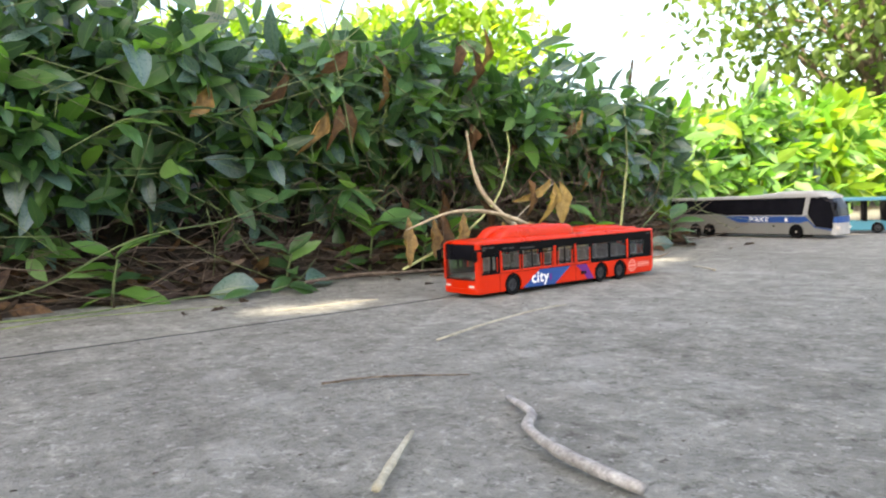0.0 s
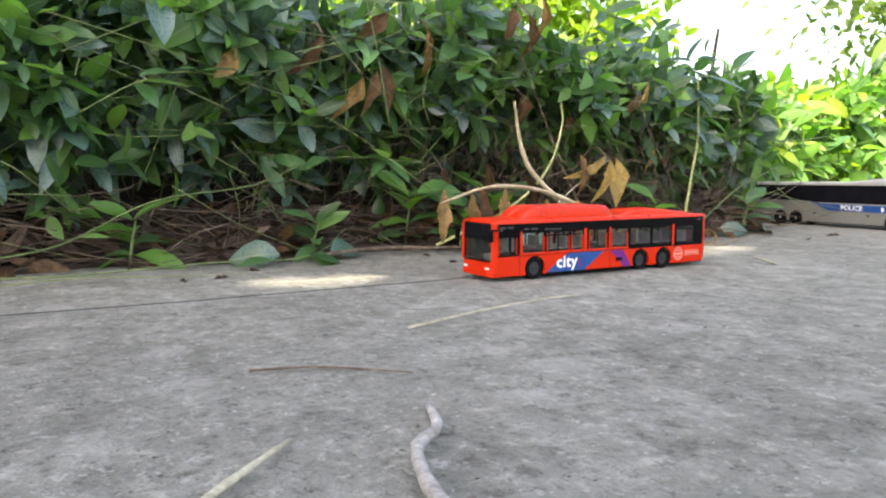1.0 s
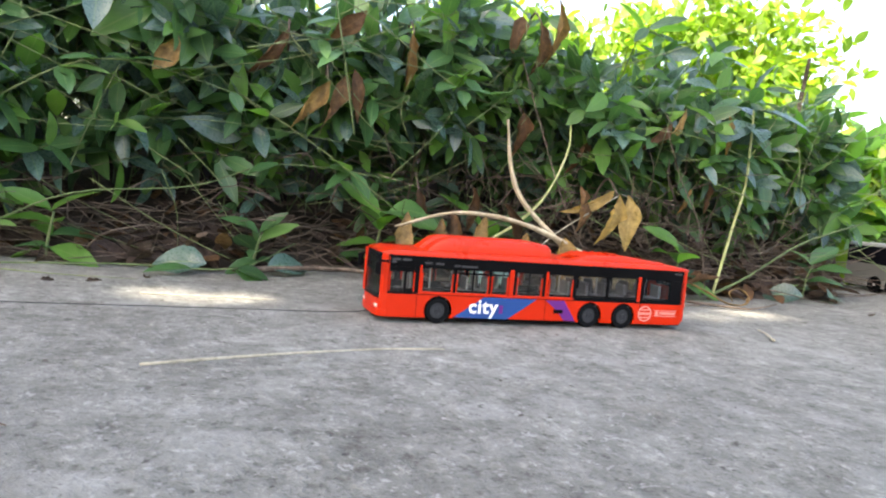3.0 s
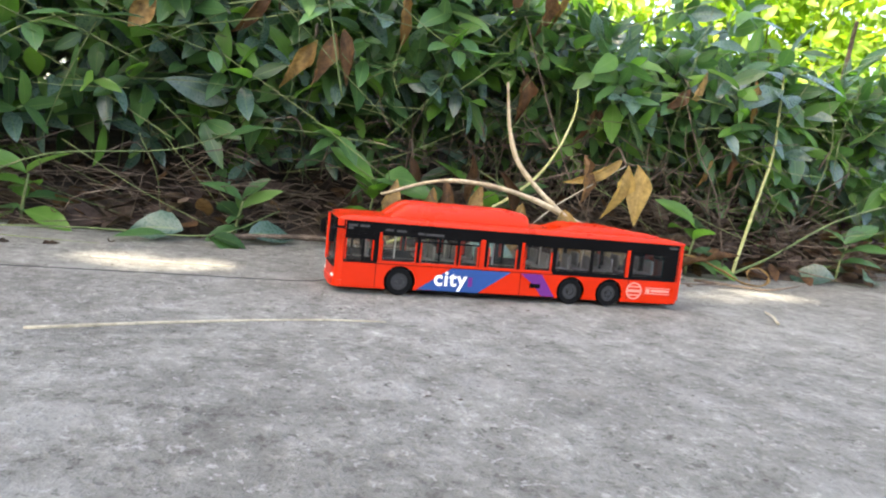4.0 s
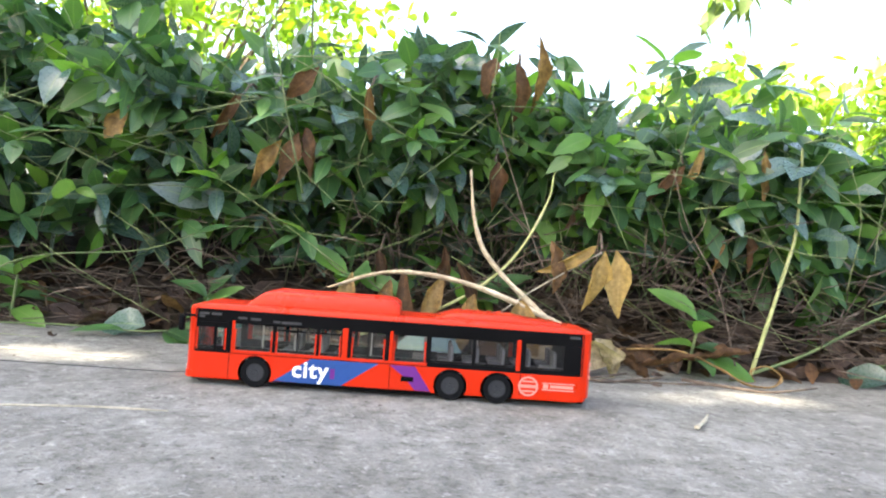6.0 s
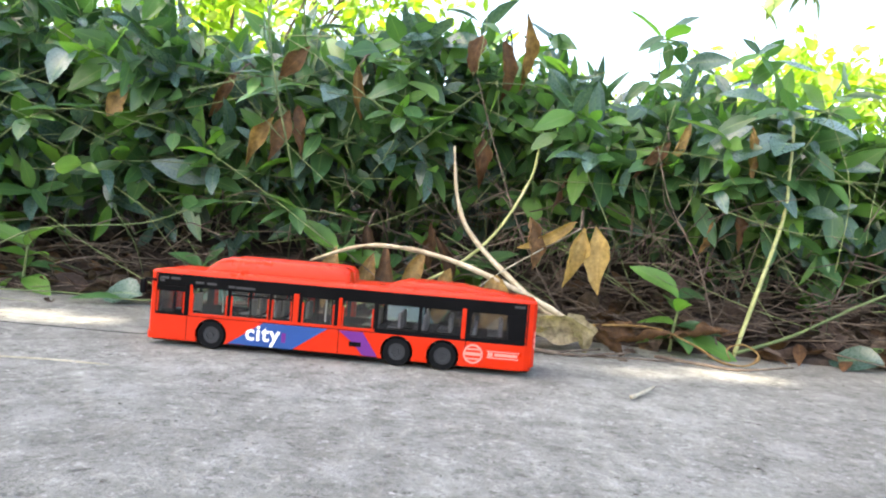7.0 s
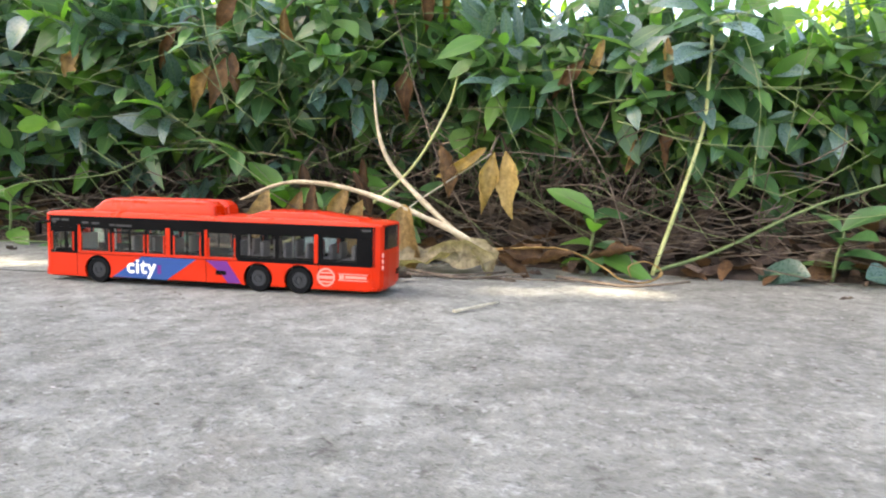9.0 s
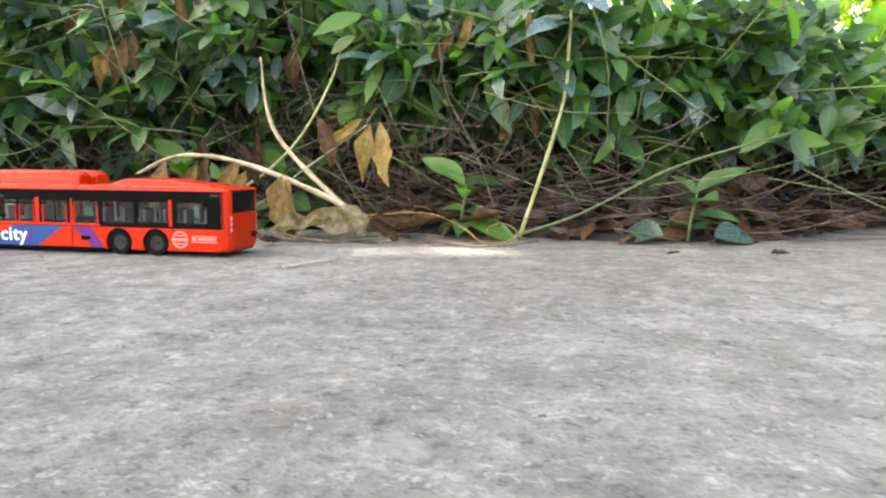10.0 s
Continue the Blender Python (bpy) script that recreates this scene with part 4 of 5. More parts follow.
def shrub(x0, x1, n_front, n_inner, n_top, seed, n_single, leaf_len, label, mats, sunny=False, depth=240):
    rng = np.random.default_rng(seed)
    cx = (x0 + x1) / 2
    ob = thing("hedge_plant", label, "hedge", group="trailing plants along the slab")
    heaps, stems = [Heap(), Heap(), Heap()], Heap()
    singles = collections.deque(maxlen=n_single)
    for k in range(n_front):
        x = rng.uniform(x0, x1)
        crest = 1 + 0.13 * noise.noise(Vector((x * 0.021, 2.2, 0))) + 0.08 * noise.noise(Vector((x * 0.06, 8.2, 0)))
        zt = top_z(x) * crest * (rng.uniform(0.8, 1.0) if rng.random() < 0.86 else rng.uniform(1.0, 1.2))
        z = zt * (1 - rng.uniform(0, 1) ** 1.35 * 0.86)
        low = noise.noise(Vector((x * 0.011, 5.0, 0)))
        open_foot = max(0.0, min(1.0, (x + 240) / 150)) * max(0.0, min(1.0, (400 - x) / 80))
        bare = 30 + 37 * open_foot + 28 * low
        if z < bare and rng.random() < 0.88:
            z = rng.uniform(min(bare, zt - 30), zt)
        y = base_y(x) + rng.uniform(-14, 30) + 52 * max(0, z / zt - 0.45) ** 1.3 + 44 * open_foot * max(0, 1 - z / 85)
        clump = noise.noise(Vector((x * 0.034, z * 0.04, 4.4)))
        if clump < -0.12 and z < zt * 0.92 and rng.random() < 0.8:
            continue
        y -= 24 * clump
        tip = (x, y, max(z, 10))
        root = (x + rng.normal(0, 30), y + rng.uniform(45, 95), max(soil_z(x, y + 60), z - rng.uniform(15, 70)))
        sprig(rng, root, tip, heaps, stems, singles if k < n_single // 8 + 4 else None, leaf_len * rng.uniform(0.8, 1.15), int(rng.integers(3, 6)))
    for k in range(n_inner):
        x = rng.uniform(x0, x1)
        zt = top_z(x)
        z = rng.uniform(52, zt * 0.95)
        y = base_y(x) + rng.uniform(45, 130)
        root = (x + rng.normal(0, 25), y + rng.uniform(40, 80), max(soil_z(x, y + 50), z - rng.uniform(10, 60)))
        sprig(rng, root, (x, y, z), heaps, stems, None, leaf_len * rng.uniform(0.9, 1.25), int(rng.integers(3, 5)))
    for k in range(n_top):
        x = rng.uniform(x0, x1)
        y = base_y(x) + rng.uniform(60, depth)
        z = top_z(x) * rng.uniform(0.55, 0.9) + 0.03 * (y - base_y(x))
        root = (x + rng.normal(0, 25), y + rng.normal(10, 25), z - rng.uniform(40, 80))
        sprig(rng, root, (x, y, z), heaps, stems, None, leaf_len * rng.uniform(0.6, 0.9), int(rng.integers(3, 6)))
    runners = Heap()
    for k in range(n_front // 8):
        x = rng.uniform(x0, x1)
        y, z = base_y(x) + rng.uniform(-20, 16), rng.uniform(24, top_z(x) * 0.98)
        a, ln = rng.choice((-0.45, 2.7, 1.4, 0.4, -1.1)) + rng.normal(0, 0.3), rng.uniform(40, 120)
        e = np.array([x, y, z])
        f = e + ln * np.array([math.cos(a), rng.uniform(-0.08, 0.22), 0.75 * math.sin(a)])
        f[2] = max(f[2], 6)
        (stems if k % 2 else runners).add(*tube_points(bend_line([e, (e + f) / 2 + rng.normal(0, 3.5, 3), f], 8), rng.uniform(0.18, 0.36), 0.16, 4))
    for h, m in zip(heaps, mats):
        if h.leaves:
            f = tagged(new("foliage", h.mesh("foliage", m)), kind="stuff")
            f.parent = ob
    st = tagged(new("stem_tangle", stems.mesh("stem_tangle", GREEN_STEM)), kind="stuff")
    st.parent = ob
    tagged(new("runner_tangle", runners.mesh("runner_tangle", RUNNER)), kind="stuff").parent = ob
    for o, d, up, ln, k, pick in singles:
        single_leaf(ob, o, d, up, ln, mats[0] if pick < 6 else mats[1] if pick < 9 else mats[2], k)
    return ob


GREENS = (LEAF, LEAF_DARK, LEAF_BRIGHT)
shrub(-900, -320, 260, 110, 160, 11, 0, 32, "dense dark green trailing plant in shade by the slab", GREENS)
shrub(-320, -90, 390, 110, 150, 12, 60, 23, "dense glossy green trailing plant overhanging the slab", GREENS)
shrub(-90, 90, 340, 90, 130, 13, 70, 23, "glossy green trailing plant with dead leaves beneath", GREENS)
shrub(90, 250, 300, 80, 120, 14, 70, 22.5, "glossy green trailing plant with straggling shoots", GREENS)
# from here rightwards, sunlight is partly put into brighter, yellower leaf colours
shrub(250, 430, 300, 80, 130, 15, 60, 23, "low green trailing plant at the slab's edge", (LEAF, LEAF_BRIGHT, LEAF_DARK))
shrub(430, 900, 300, 160, 200, 16, 40, 32, "sunlit bright green trailing plant beyond the coach", (LEAF_BRIGHT, LEAF_FAR, LEAF))
shrub(900, 2600, 420, 200, 420, 17, 0, 52, "sunlit yellow-green trailing plant in the distance", (LEAF_FAR, LEAF_BRIGHT, LEAF_BRIGHT), depth=500)

# ---- litter under the hedge ----
def litter():
    rng = np.random.default_rng(5)
    heaps = [Heap(), Heap()]
    for k in range(1500):
        x = rng.uniform(-420, 620)
        y = base_y(x) + abs(rng.normal(0, 48)) - 6
        z = soil_z(x, y) + rng.uniform(0.6, 7)
        a = rng.uniform(0, 6.28)
        d = (math.cos(a), math.sin(a), rng.normal(0, 0.3))
        up = unit(np.array([0, -0.2, 1]) + rng.normal(0, 0.4, 3))
        ln = rng.uniform(9, 25)
        heaps[0 if rng.random() < 0.72 else 1].leaf((x, y, z), d, up, ln, ln * rng.uniform(0.3, 0.5), rng.uniform(-0.35, 0.35), rng.uniform(-0.2, 0.7), rng.normal(0, 0.7), 0.6, rng.uniform(0, 6))
    ob = thing("leaf_litter", "brown dead leaves and twigs heaped under the hedge", "leaf litter", kind="stuff")
    for h, m in zip(heaps, (DEAD_GREY, DEAD_BROWN)):
        tagged(new("dead_leaves", h.mesh("dead_leaves", m)), kind="stuff").parent = ob
    tw = Heap()
    for k in range(900):
        x = rng.uniform(-420, 620)
        y = base_y(x) + abs(rng.normal(0, 42)) - 8
        z = max(0.8, soil_z(x, y)) + rng.uniform(0.5, 12) + (rng.uniform(0, 28) if rng.random() < 0.25 else 0)
        a, ln = rng.normal(0, 0.7) + (math.pi if rng.random() < 0.5 else 0), rng.uniform(18, 75)
        e = np.array([x, y, z])
        f = e + ln * np.array([math.cos(a), math.sin(a) * 0.8, rng.normal(0.05, 0.25)])
        f[2] = max(f[2], 0.8, soil_z(f[0], f[1]) + 0.5)
        m = (e + f) / 2 + rng.normal(0, 6, 3)
        m[2] = max(m[2], 1)
        r = rng.uniform(0.16, 0.45)
        tw.add(*tube_points(bend_line([e, m, f], 6), r, r * 0.5, 4))
    for k in range(260):
        x = rng.normal(155, 75)
        e = np.array([x, base_y(x) + rng.uniform(-6, 40), rng.uniform(8, 62)])
        a, ln = rng.uniform(-0.3, 3.4), rng.uniform(16, 48)
        f = e + ln * np.array([math.cos(a), rng.normal(0, 0.3), 0.8 * math.sin(a)])
        f[2] = max(f[2], 2, soil_z(f[0], f[1]) + 0.5)
        tw.add(*tube_points(bend_line([e, (e + f) / 2 + rng.normal(0, 4, 3), f], 7), rng.uniform(0.2, 0.5), 0.2, 4))
    tagged(new("twigs", tw.mesh("twigs", TWIG)), kind="stuff").parent = ob


litter()


def grit():
    """Crumbs, chips and bits of leaf lying on the slab."""
    rng = np.random.default_rng(8)
    for nm, mat, count, lo, hi, flat, label in (("grit", GREY_STICK, 420, 0.2, 0.6, 0.6, "pale grit scattered on the concrete"), ("debris", SOIL, 240, 0.2, 0.55, 0.6, "dark crumbs of soil and leaf on the concrete")):
        h = Heap()
        for k in range(count):
            x, y = rng.uniform(-330, 480), rng.uniform(-240, 118)
            if -4 < x < 134 and abs(y) < 16 or math.hypot(x - 450, y - 85) < 95:
                continue
            r = rng.uniform(lo, hi) * (1.0 if y > -150 else 0.6)
            v, f = tube_points([(x - r, y, 0), (x - r * 0.3, y + r * 0.2, r * 0.2), (x + r * 0.5, y, r * 0.15), (x + r, y - r * 0.2, 0)], r * 0.8, r * 0.5, 5, flat, rng)
            v[:, 2] = v[:, 2] * flat + swell(x, y) + r * 0.25
            h.add(v, f)
        tagged(new(nm, h.mesh(nm, mat, False)), label, "grit", kind="stuff")


grit()

# ---- single stems, sticks and dead leaves ----
def on_hedge(x, dy, z):
    return np.array([x, base_y(x) + dy, z])


def dried_stalk():
    ob = thing("dried_stalk", "bleached dry forked stalk with curled brown leaves on the slab", "stick")
    o = np.array([154.0, base_y(154) - 28, 0])
    stem_ob("upright_stem", [o + (2, 0, 4), o + (-18, 8, 16), o + (-48, 16, 42), o + (-58, 18, 60), o + (-62, 20, 86)], 3.2, 0.8, PALE_STICK, ob, 7, 22, 0.6, 3)
    stem_ob("arching_stem", [o + (4, -2, 6), o + (-22, -6, 20), o + (-60, -8, 34), o + (-94, -4, 37), o + (-122, 4, 28)], 3.0, 0.9, PALE_STICK, ob, 7, 24, 0.55, 4)
    stem_ob("orange_curl", [o + (0, -4, 10), o + (30, -8, 12), o + (48, -14, 6), o + (56, -20, 1.5), o + (66, -22, 1.2), o + (72, -18, 5), o + (66, -17, 9), o + (59, -18, 7), o + (60, -20, 2.5)], 1.5, 0.6, DEAD_TAN, ob, 6, 36, 0.35, 5)
    leaf_ob("curled_leaf", o + (-44, -12, 4), (1, -0.05, 0.16), (0, -0.75, 0.65), 46, 19, PAPERY, ob, 0.12, 0.35, 0.9, 0.9, 1.0)
    leaf_ob("curled_leaf", o + (-26, -15, 8), (1, -0.1, 0.02), (0.1, -0.9, 0.35), 32, 15, PAPERY, ob, -0.1, 0.3, -0.6, 0.8, 3.1)
    leaf_ob("curled_leaf", o + (-6, -16, 16), (0.42, -0.2, -0.85), (0.3, -0.9, 0.3), 20, 15, PAPERY, ob, 0.25, 0.55, 0.7, 0.8, 2.0)
    leaf_ob("flat_leaf", o + (-62, -14, 5), (-0.9, -0.3, 0.22), (0, -0.7, 0.7), 30, 19, LEAF_DARK, ob, 0.25, 0.2, 0.2)
    leaf_ob("dead_leaf", o + (4, -12, 9), (0.5, -0.25, -0.3), (0, -0.8, 0.5), 20, 10, DEAD_BROWN, ob, 0.3, 0.7, 0.8)
    for dx, dz, a, ln in ((-66, 34, 0.3, 27), (-24, 44, 0.12, 30)):
        leaf_ob("hanging_leaf", o + (dx, 4, dz + 9 + 3 * math.sin(dx)), (a * 1.5, -0.12, -1), (0.5 * math.sin(dx), -1, 0.1), ln * 0.86, 11.5, DEAD_TAN if ln > 30 else DEAD_BROWN, ob, 0.15 + 0.2 * math.sin(dx) ** 2, 0.7, 0.9 * math.sin(dx * 1.3), 0.6, dx)
    for dx, dz, lean, ln in ((-98, 10, 0.12, 24), (-89, 8, -0.05, 31), (-79, 12, 0.3, 26), (-116, 6, 0.06, 30)):
        leaf_ob("standing_leaf", o + (dx, 10, dz), (lean, 0.1, 1), (0.2 * math.sin(dx), -1, 0.1), ln, 11, DEAD_BROWN if ln > 30 else DEAD_TAN, ob, 0.06, 0.3, 0.3 * math.sin(dx), 0.5, dx)
    leaf_ob("hanging_leaf", o + (-58, -7, 30), (-0.25, -0.1, -1), (0, -1, 0), 27, 13, DEAD_TAN, ob, 0.15, 0.5, 0.5)
    leaf_ob("hanging_leaf", o + (-38, -9, 29), (0.12, -0.1, -1), (0, -1, 0), 31, 19, DEAD_TAN, ob, 0.1, 0.35, -0.4)
    for dx, dy, a, ln in ((14, -8, 0.4, 26), (26, 2, 2.6, 24), (40, 6, 0.2, 28), (8, 10, 1.2, 22), (-20, 8, 2.9, 24)):
        leaf_ob("fallen_leaf", o + (dx, dy, 4 + abs(dx) * 0.08), (math.cos(a), -0.3, 0.1 * math.sin(a)), (0.2, -0.5, 1), ln, ln * 0.42, DEAD_BROWN if dx % 3 else DEAD_TAN, ob, -0.2, 0.6, 0.9, 0.7, dx)
    for dx in (-34, 30):
        stem_ob("thin_twig", [o + (dx, -18, 1.2), o + (dx + 18, -30, 1.0), o + (dx + 30, -34, 0.9), o + (dx + 52, -28, 3)], 0.8, 0.4, TWIG, ob, 5, 12)


dried_stalk()


def pale_stem():
    ob = thing("tall_stem", "pale yellow-green stem rising from the slab's edge", "plant")
    o = on_hedge(224, -16, 0)
    stem_ob("stalk", [o + (0, 0, 0.5), o + (11, 4, 36), o + (19, 6, 66), o + (20, 7, 84), o + (21, 9, 110)], 1.0, 0.65, PALE_STEM, ob, 6, 18)
    stem_ob("runner", [o + (0, 0, 2), o + (28, 6, 12), o + (70, 10, 34), o + (120, 12, 50)], 0.9, 0.5, GREEN_STEM, ob, 5, 16)
    rng = np.random.default_rng(3)
    top = o + (21, 9, 112)
    for a, dz, ln in ((2.9, 0.0, 46), (3.6, -0.25, 44), (0.3, 0.1, 38), (5.1, -0.1, 42), (4.3, -0.05, 44), (1.6, 0.4, 36)):
        leaf_ob("leaf", top + (0, 0, rng.uniform(-16, 6)), (math.cos(a), math.sin(a) * 0.8, dz), (0, -0.4, 1), ln * 0.84, ln * 0.34, LEAF_DARK, ob, 0.22, 0.25, 0.1)
    leaf_ob("dead_leaf", o + (2, 6, 104), (0.05, -0.05, -1), (0.3, -1, 0), 26, 8, DEAD_TAN, ob, 0.1, 0.6, 0.3)


pale_stem()


def sprout(x, dy, s, mat, seed):
    ob = thing("seedling", "low bright green seedling growing at the slab's edge", "plant", group="seedlings at the slab's edge")
    rng = np.random.default_rng(seed)
    o = on_hedge(x, dy, 0)
    stem_ob("stalk", [o + (0, 0, 0.2), o + (1, 0, 10 * s), o + (3, -2, 22 * s)], 0.9, 0.6, GREEN_STEM, ob, 5, 8)
    for j in range(4):
        for k in range(2 if j < 3 else 3):
            a = j * 1.3 + k * (math.pi if j < 3 else 2.1) + rng.normal(0, 0.7)
            ln = rng.uniform(17, 28) * s
            leaf_ob("leaf", o + (2, -1, (22 - j * 5.4) * s), (math.cos(a), math.sin(a), 0.75 - 0.2 * j + rng.normal(0, 0.2)), (0, -0.4, 1), ln, ln * 0.42, mat if (j + k) % 3 else LEAF, ob, 0.1 + 0.3 * rng.random(), 0.35, rng.normal(0, 0.4))


for x, dy, s, mat, seed in ((62, -8, 1.1, LEAF_BRIGHT, 3), (34, 4, 1.35, LEAF_BRIGHT, 8), (92, 2, 1.25, LEAF_BRIGHT, 9), (-30, -12, 0.8, LEAF, 4), (-120, -10, 1.0, LEAF_BRIGHT, 5), (196, -16, 1.1, LEAF_BRIGHT, 6), (300, -8, 1.0, LEAF, 7)):
    sprout(x, dy, s, mat, seed)


def dead_bunch(x, dy, z, specs, label):
    """Withered leaves hanging together from a shoot."""
    ob = thing("withered_leaf_bunch", label, "dead leaf", group="withered leaves on the hedge")
    o = on_hedge(x, dy, z)
    stem_ob("shoot", [o + (6, 40, -10), o + (2, 16, 8), o], 0.7, 0.5, TWIG, ob, 5, 8)
    for dx, dz, lean, ln, wd, mat, tw in specs:
        leaf_ob("dead_leaf", o + (dx, 0, dz), (lean, -0.15, -1), (0.1, -1, 0.1), ln * 0.86, wd * 0.74, mat, ob, 0.15 + 0.35 * abs(math.sin(ln * 3 + dx)), 0.25 + 0.6 * abs(math.sin(dx * 2 + ln)), tw * 2.4, 0.6, dx + ln)


dead_bunch(152, -24, 53, [(0, 0, -0.1, 36, 17, GOLDEN, 0.25), (5, 0, 0.25, 37, 15, GOLDEN, -0.35), (-2, 1, -2.0, 36, 13, GOLDEN, 0.2)], "large tan dead leaves drooping over the slab's edge")
dead_bunch(0, -14, 96, [(0, 0, -0.5, 36, 16, DEAD_TAN, 0.2), (8, 4, -0.25, 34, 13, DEAD_BROWN, 0.5), (14, 6, 0.1, 32, 12, DEAD_BROWN, -0.4)], "tan and brown dead leaves hanging in the hedge")
dead_bunch(42, -6, 124, [(0, 0, 0.02, 32, 12, DEAD_TAN, 0.1), (-26, 8, -0.9, 30, 12, DEAD_BROWN, 0.3)], "yellowed leaf hanging from the hedge")
dead_bunch(112, -4, 140, [(0, 0, 0.05, 34, 17, DEAD_BROWN, 0.4), (8, 14, 0.12, 46, 14, DEAD_TAN, 0.6), (-12, 2, -0.1, 24, 14, DEAD_BROWN, -0.4)], "brown crumpled leaves high on the hedge")
dead_bunch(104, -8, 92, [(0, 0, 0.1, 30, 18, DEAD_BROWN, 0.2)], "brown dead leaf in the shade of the hedge")
dead_bunch(190, -6, 96, [(0, 0, -0.7, 30, 13, DEAD_BROWN, 0.2), (10, 8, -0.6, 30, 9, DEAD_TAN, 0.4)], "tan dead leaf folded on the hedge")
dead_bunch(-20, -8, 116, [(0, 0, -0.8, 34, 15, DEAD_BROWN, 0.3)], "brown dead leaf among green leaves")
dead_bunch(-70, -10, 104, [(0, 0, -0.6, 22, 15, DEAD_TAN, 0.2)], "pale tan leaf among green leaves")
dead_bunch(52, -6, 46, [(0, 0, 0.0, 34, 16, DEAD_BROWN, 0.2), (30, 4, 0.15, 30, 15, DEAD_BROWN, -0.3)], "brown dead leaves low under the hedge")
dead_bunch(150, 10, 84, [(0, 0, -0.3, 30, 14, DEAD_BROWN, 0.5), (8, 4, 0.3, 26, 12, DEAD_BROWN, -0.6)], "dark brown shrivelled leaves in the hedge's shade")
dead_bunch(226, 4, 66, [(0, 0, 0.2, 24, 12, DEAD_BROWN, 0.5), (-9, -4, -0.4, 22, 10, DEAD_TAN, 0.4)], "shrivelled leaves caught on bare stems")
dead_bunch(-170, -8, 92, [(0, 0, -0.4, 38, 18, DEAD_BROWN, 0.3), (-14, -4, 0.3, 30, 12, DEAD_BROWN, 0.5)], "russet dead leaves in the shade")
dead_bunch(-250, -8, 40, [(0, 0, -0.4, 30, 9, DEAD_TAN, 0.5)], "curled tan dead leaf near the ground")


def vine(pts, r, mat, label, leaves=0):
    ob = thing("vine", label, "vine", group="straggling vines")
    stem_ob("stem", pts, r, r * 0.55, mat, ob, 5, 26)
    rng = np.random.default_rng(int(abs(pts[0][0])) + 7)
    line = bend_line(pts, 26)
    for k in range(leaves):
        i = int(rng.integers(6, 25))
        a = rng.uniform(0, 6.28)
        leaf_ob("leaf", line[i], (math.cos(a), -0.5, 0.3 * math.sin(a)), (0, -0.3, 1), rng.uniform(14, 24), rng.uniform(6, 10), LEAF, ob)


vine([on_hedge(40, -20, 4), on_hedge(84, -24, 22), on_hedge(112, -22, 44), on_hedge(128, -16, 72), on_hedge(132, -8, 90)], 0.9, PALE_STEM, "pale curved vine leaning on the hedge")
vine([on_hedge(-190, -14, 6), on_hedge(-150, -10, 12), on_hedge(-110, -16, 31), on_hedge(-60, -8, 38), on_hedge(-20, -12, 52), on_hedge(40, -4, 50)], 0.5, GREEN_STEM, "green vine trailing low along the hedge", 6)
vine([on_hedge(150, -16, 8), on_hedge(128, -20, 44), on_hedge(112, -16, 84), on_hedge(100, -12, 120)], 0.45, TWIG, "thin bare vine stem against the shade")
vine([on_hedge(-40, -16, 104), on_hedge(0, -20, 114), on_hedge(30, -17, 108), on_hedge(90, -14, 103)], 0.35, GREEN_STEM, "thin green vine across the hedge front", 5)
vine([on_hedge(-10, -14, 140), on_hedge(20, -20, 126), on_hedge(60, -18, 100), on_hedge(96, -14, 90)], 0.35, GREEN_STEM, "thin green vine hanging down the hedge", 5)
vine([on_hedge(14, -20, 70), on_hedge(4, -24, 110), on_hedge(-4, -22, 150), on_hedge(-4, -14, 180)], 0.5, GREEN_STEM, "upright green shoot on the hedge", 7)
vine([on_hedge(-140, -16, 70), on_hedge(-112, -22, 86), on_hedge(-84, -18, 90), on_hedge(-40, -12, 82)], 0.45, GREEN_STEM, "arching green vine with small leaves", 8)
vine([on_hedge(60, -14, 10), on_hedge(96, -20, 34), on_hedge(150, -22, 52), on_hedge(196, -16, 50)], 0.4, TWIG, "thin dry vine arching over the litter")
vine([on_hedge(216, -18, 4), on_hedge(204, -22, 40), on_hedge(190, -20, 66), on_hedge(184, -12, 92)], 0.4, TWIG, "thin dry vine climbing the hedge")
vine([on_hedge(-250, -44, 1.5), on_hedge(-200, -30, 2.4), on_hedge(-150, -36, 1.6), on_hedge(-90, -24, 2.2), on_hedge(-40, -30, 3), on_hedge(-10, -16, 14)], 0.55, GREEN_STEM, "green runner lying along the slab's edge", 4)
vine([on_hedge(10, 10, 120), on_hedge(14, -30, 170), on_hedge(24, -48, 184), on_hedge(34, -60, 174)], 0.6, GREEN_STEM, "arching shoot with hanging leaves above the hedge", 7)
vine([on_hedge(352, 60, 30), on_hedge(350, 52, 90), on_hedge(353, 46, 136), on_hedge(350, 44, 162)], 2.5, BARK, "dark bare twig standing above the hedge")

vine([on_hedge(152, -24, 52), on_hedge(120, -32, 31), on_hedge(98, -40, 14), on_hedge(74, -46, 1.2)], 0.4, STRAW, "thin dry stem leaning from the hedge to the slab")
vine([on_hedge(-34, -26, 2.4), on_hedge(6, -24, 3.6), on_hedge(34, -27, 3.2), on_hedge(66, -24, 2.6)], 1.3, TWIG, "brown dry branch lying along the hedge's foot")


def fallen_green_leaf(x, dy, turn, ln):
    ob = leaf_ob("fallen_leaf", on_hedge(x, dy, 3.5), (math.cos(turn), math.sin(turn), 0.12), (0.1, -0.75, 0.8), ln, ln * 0.62, LEAF_DARK, None, 0.3, 0.25, 0.3)
    tagged(ob, "blue-green oval leaf lying at the slab's edge", "leaf", "fallen green leaves at the slab's edge")


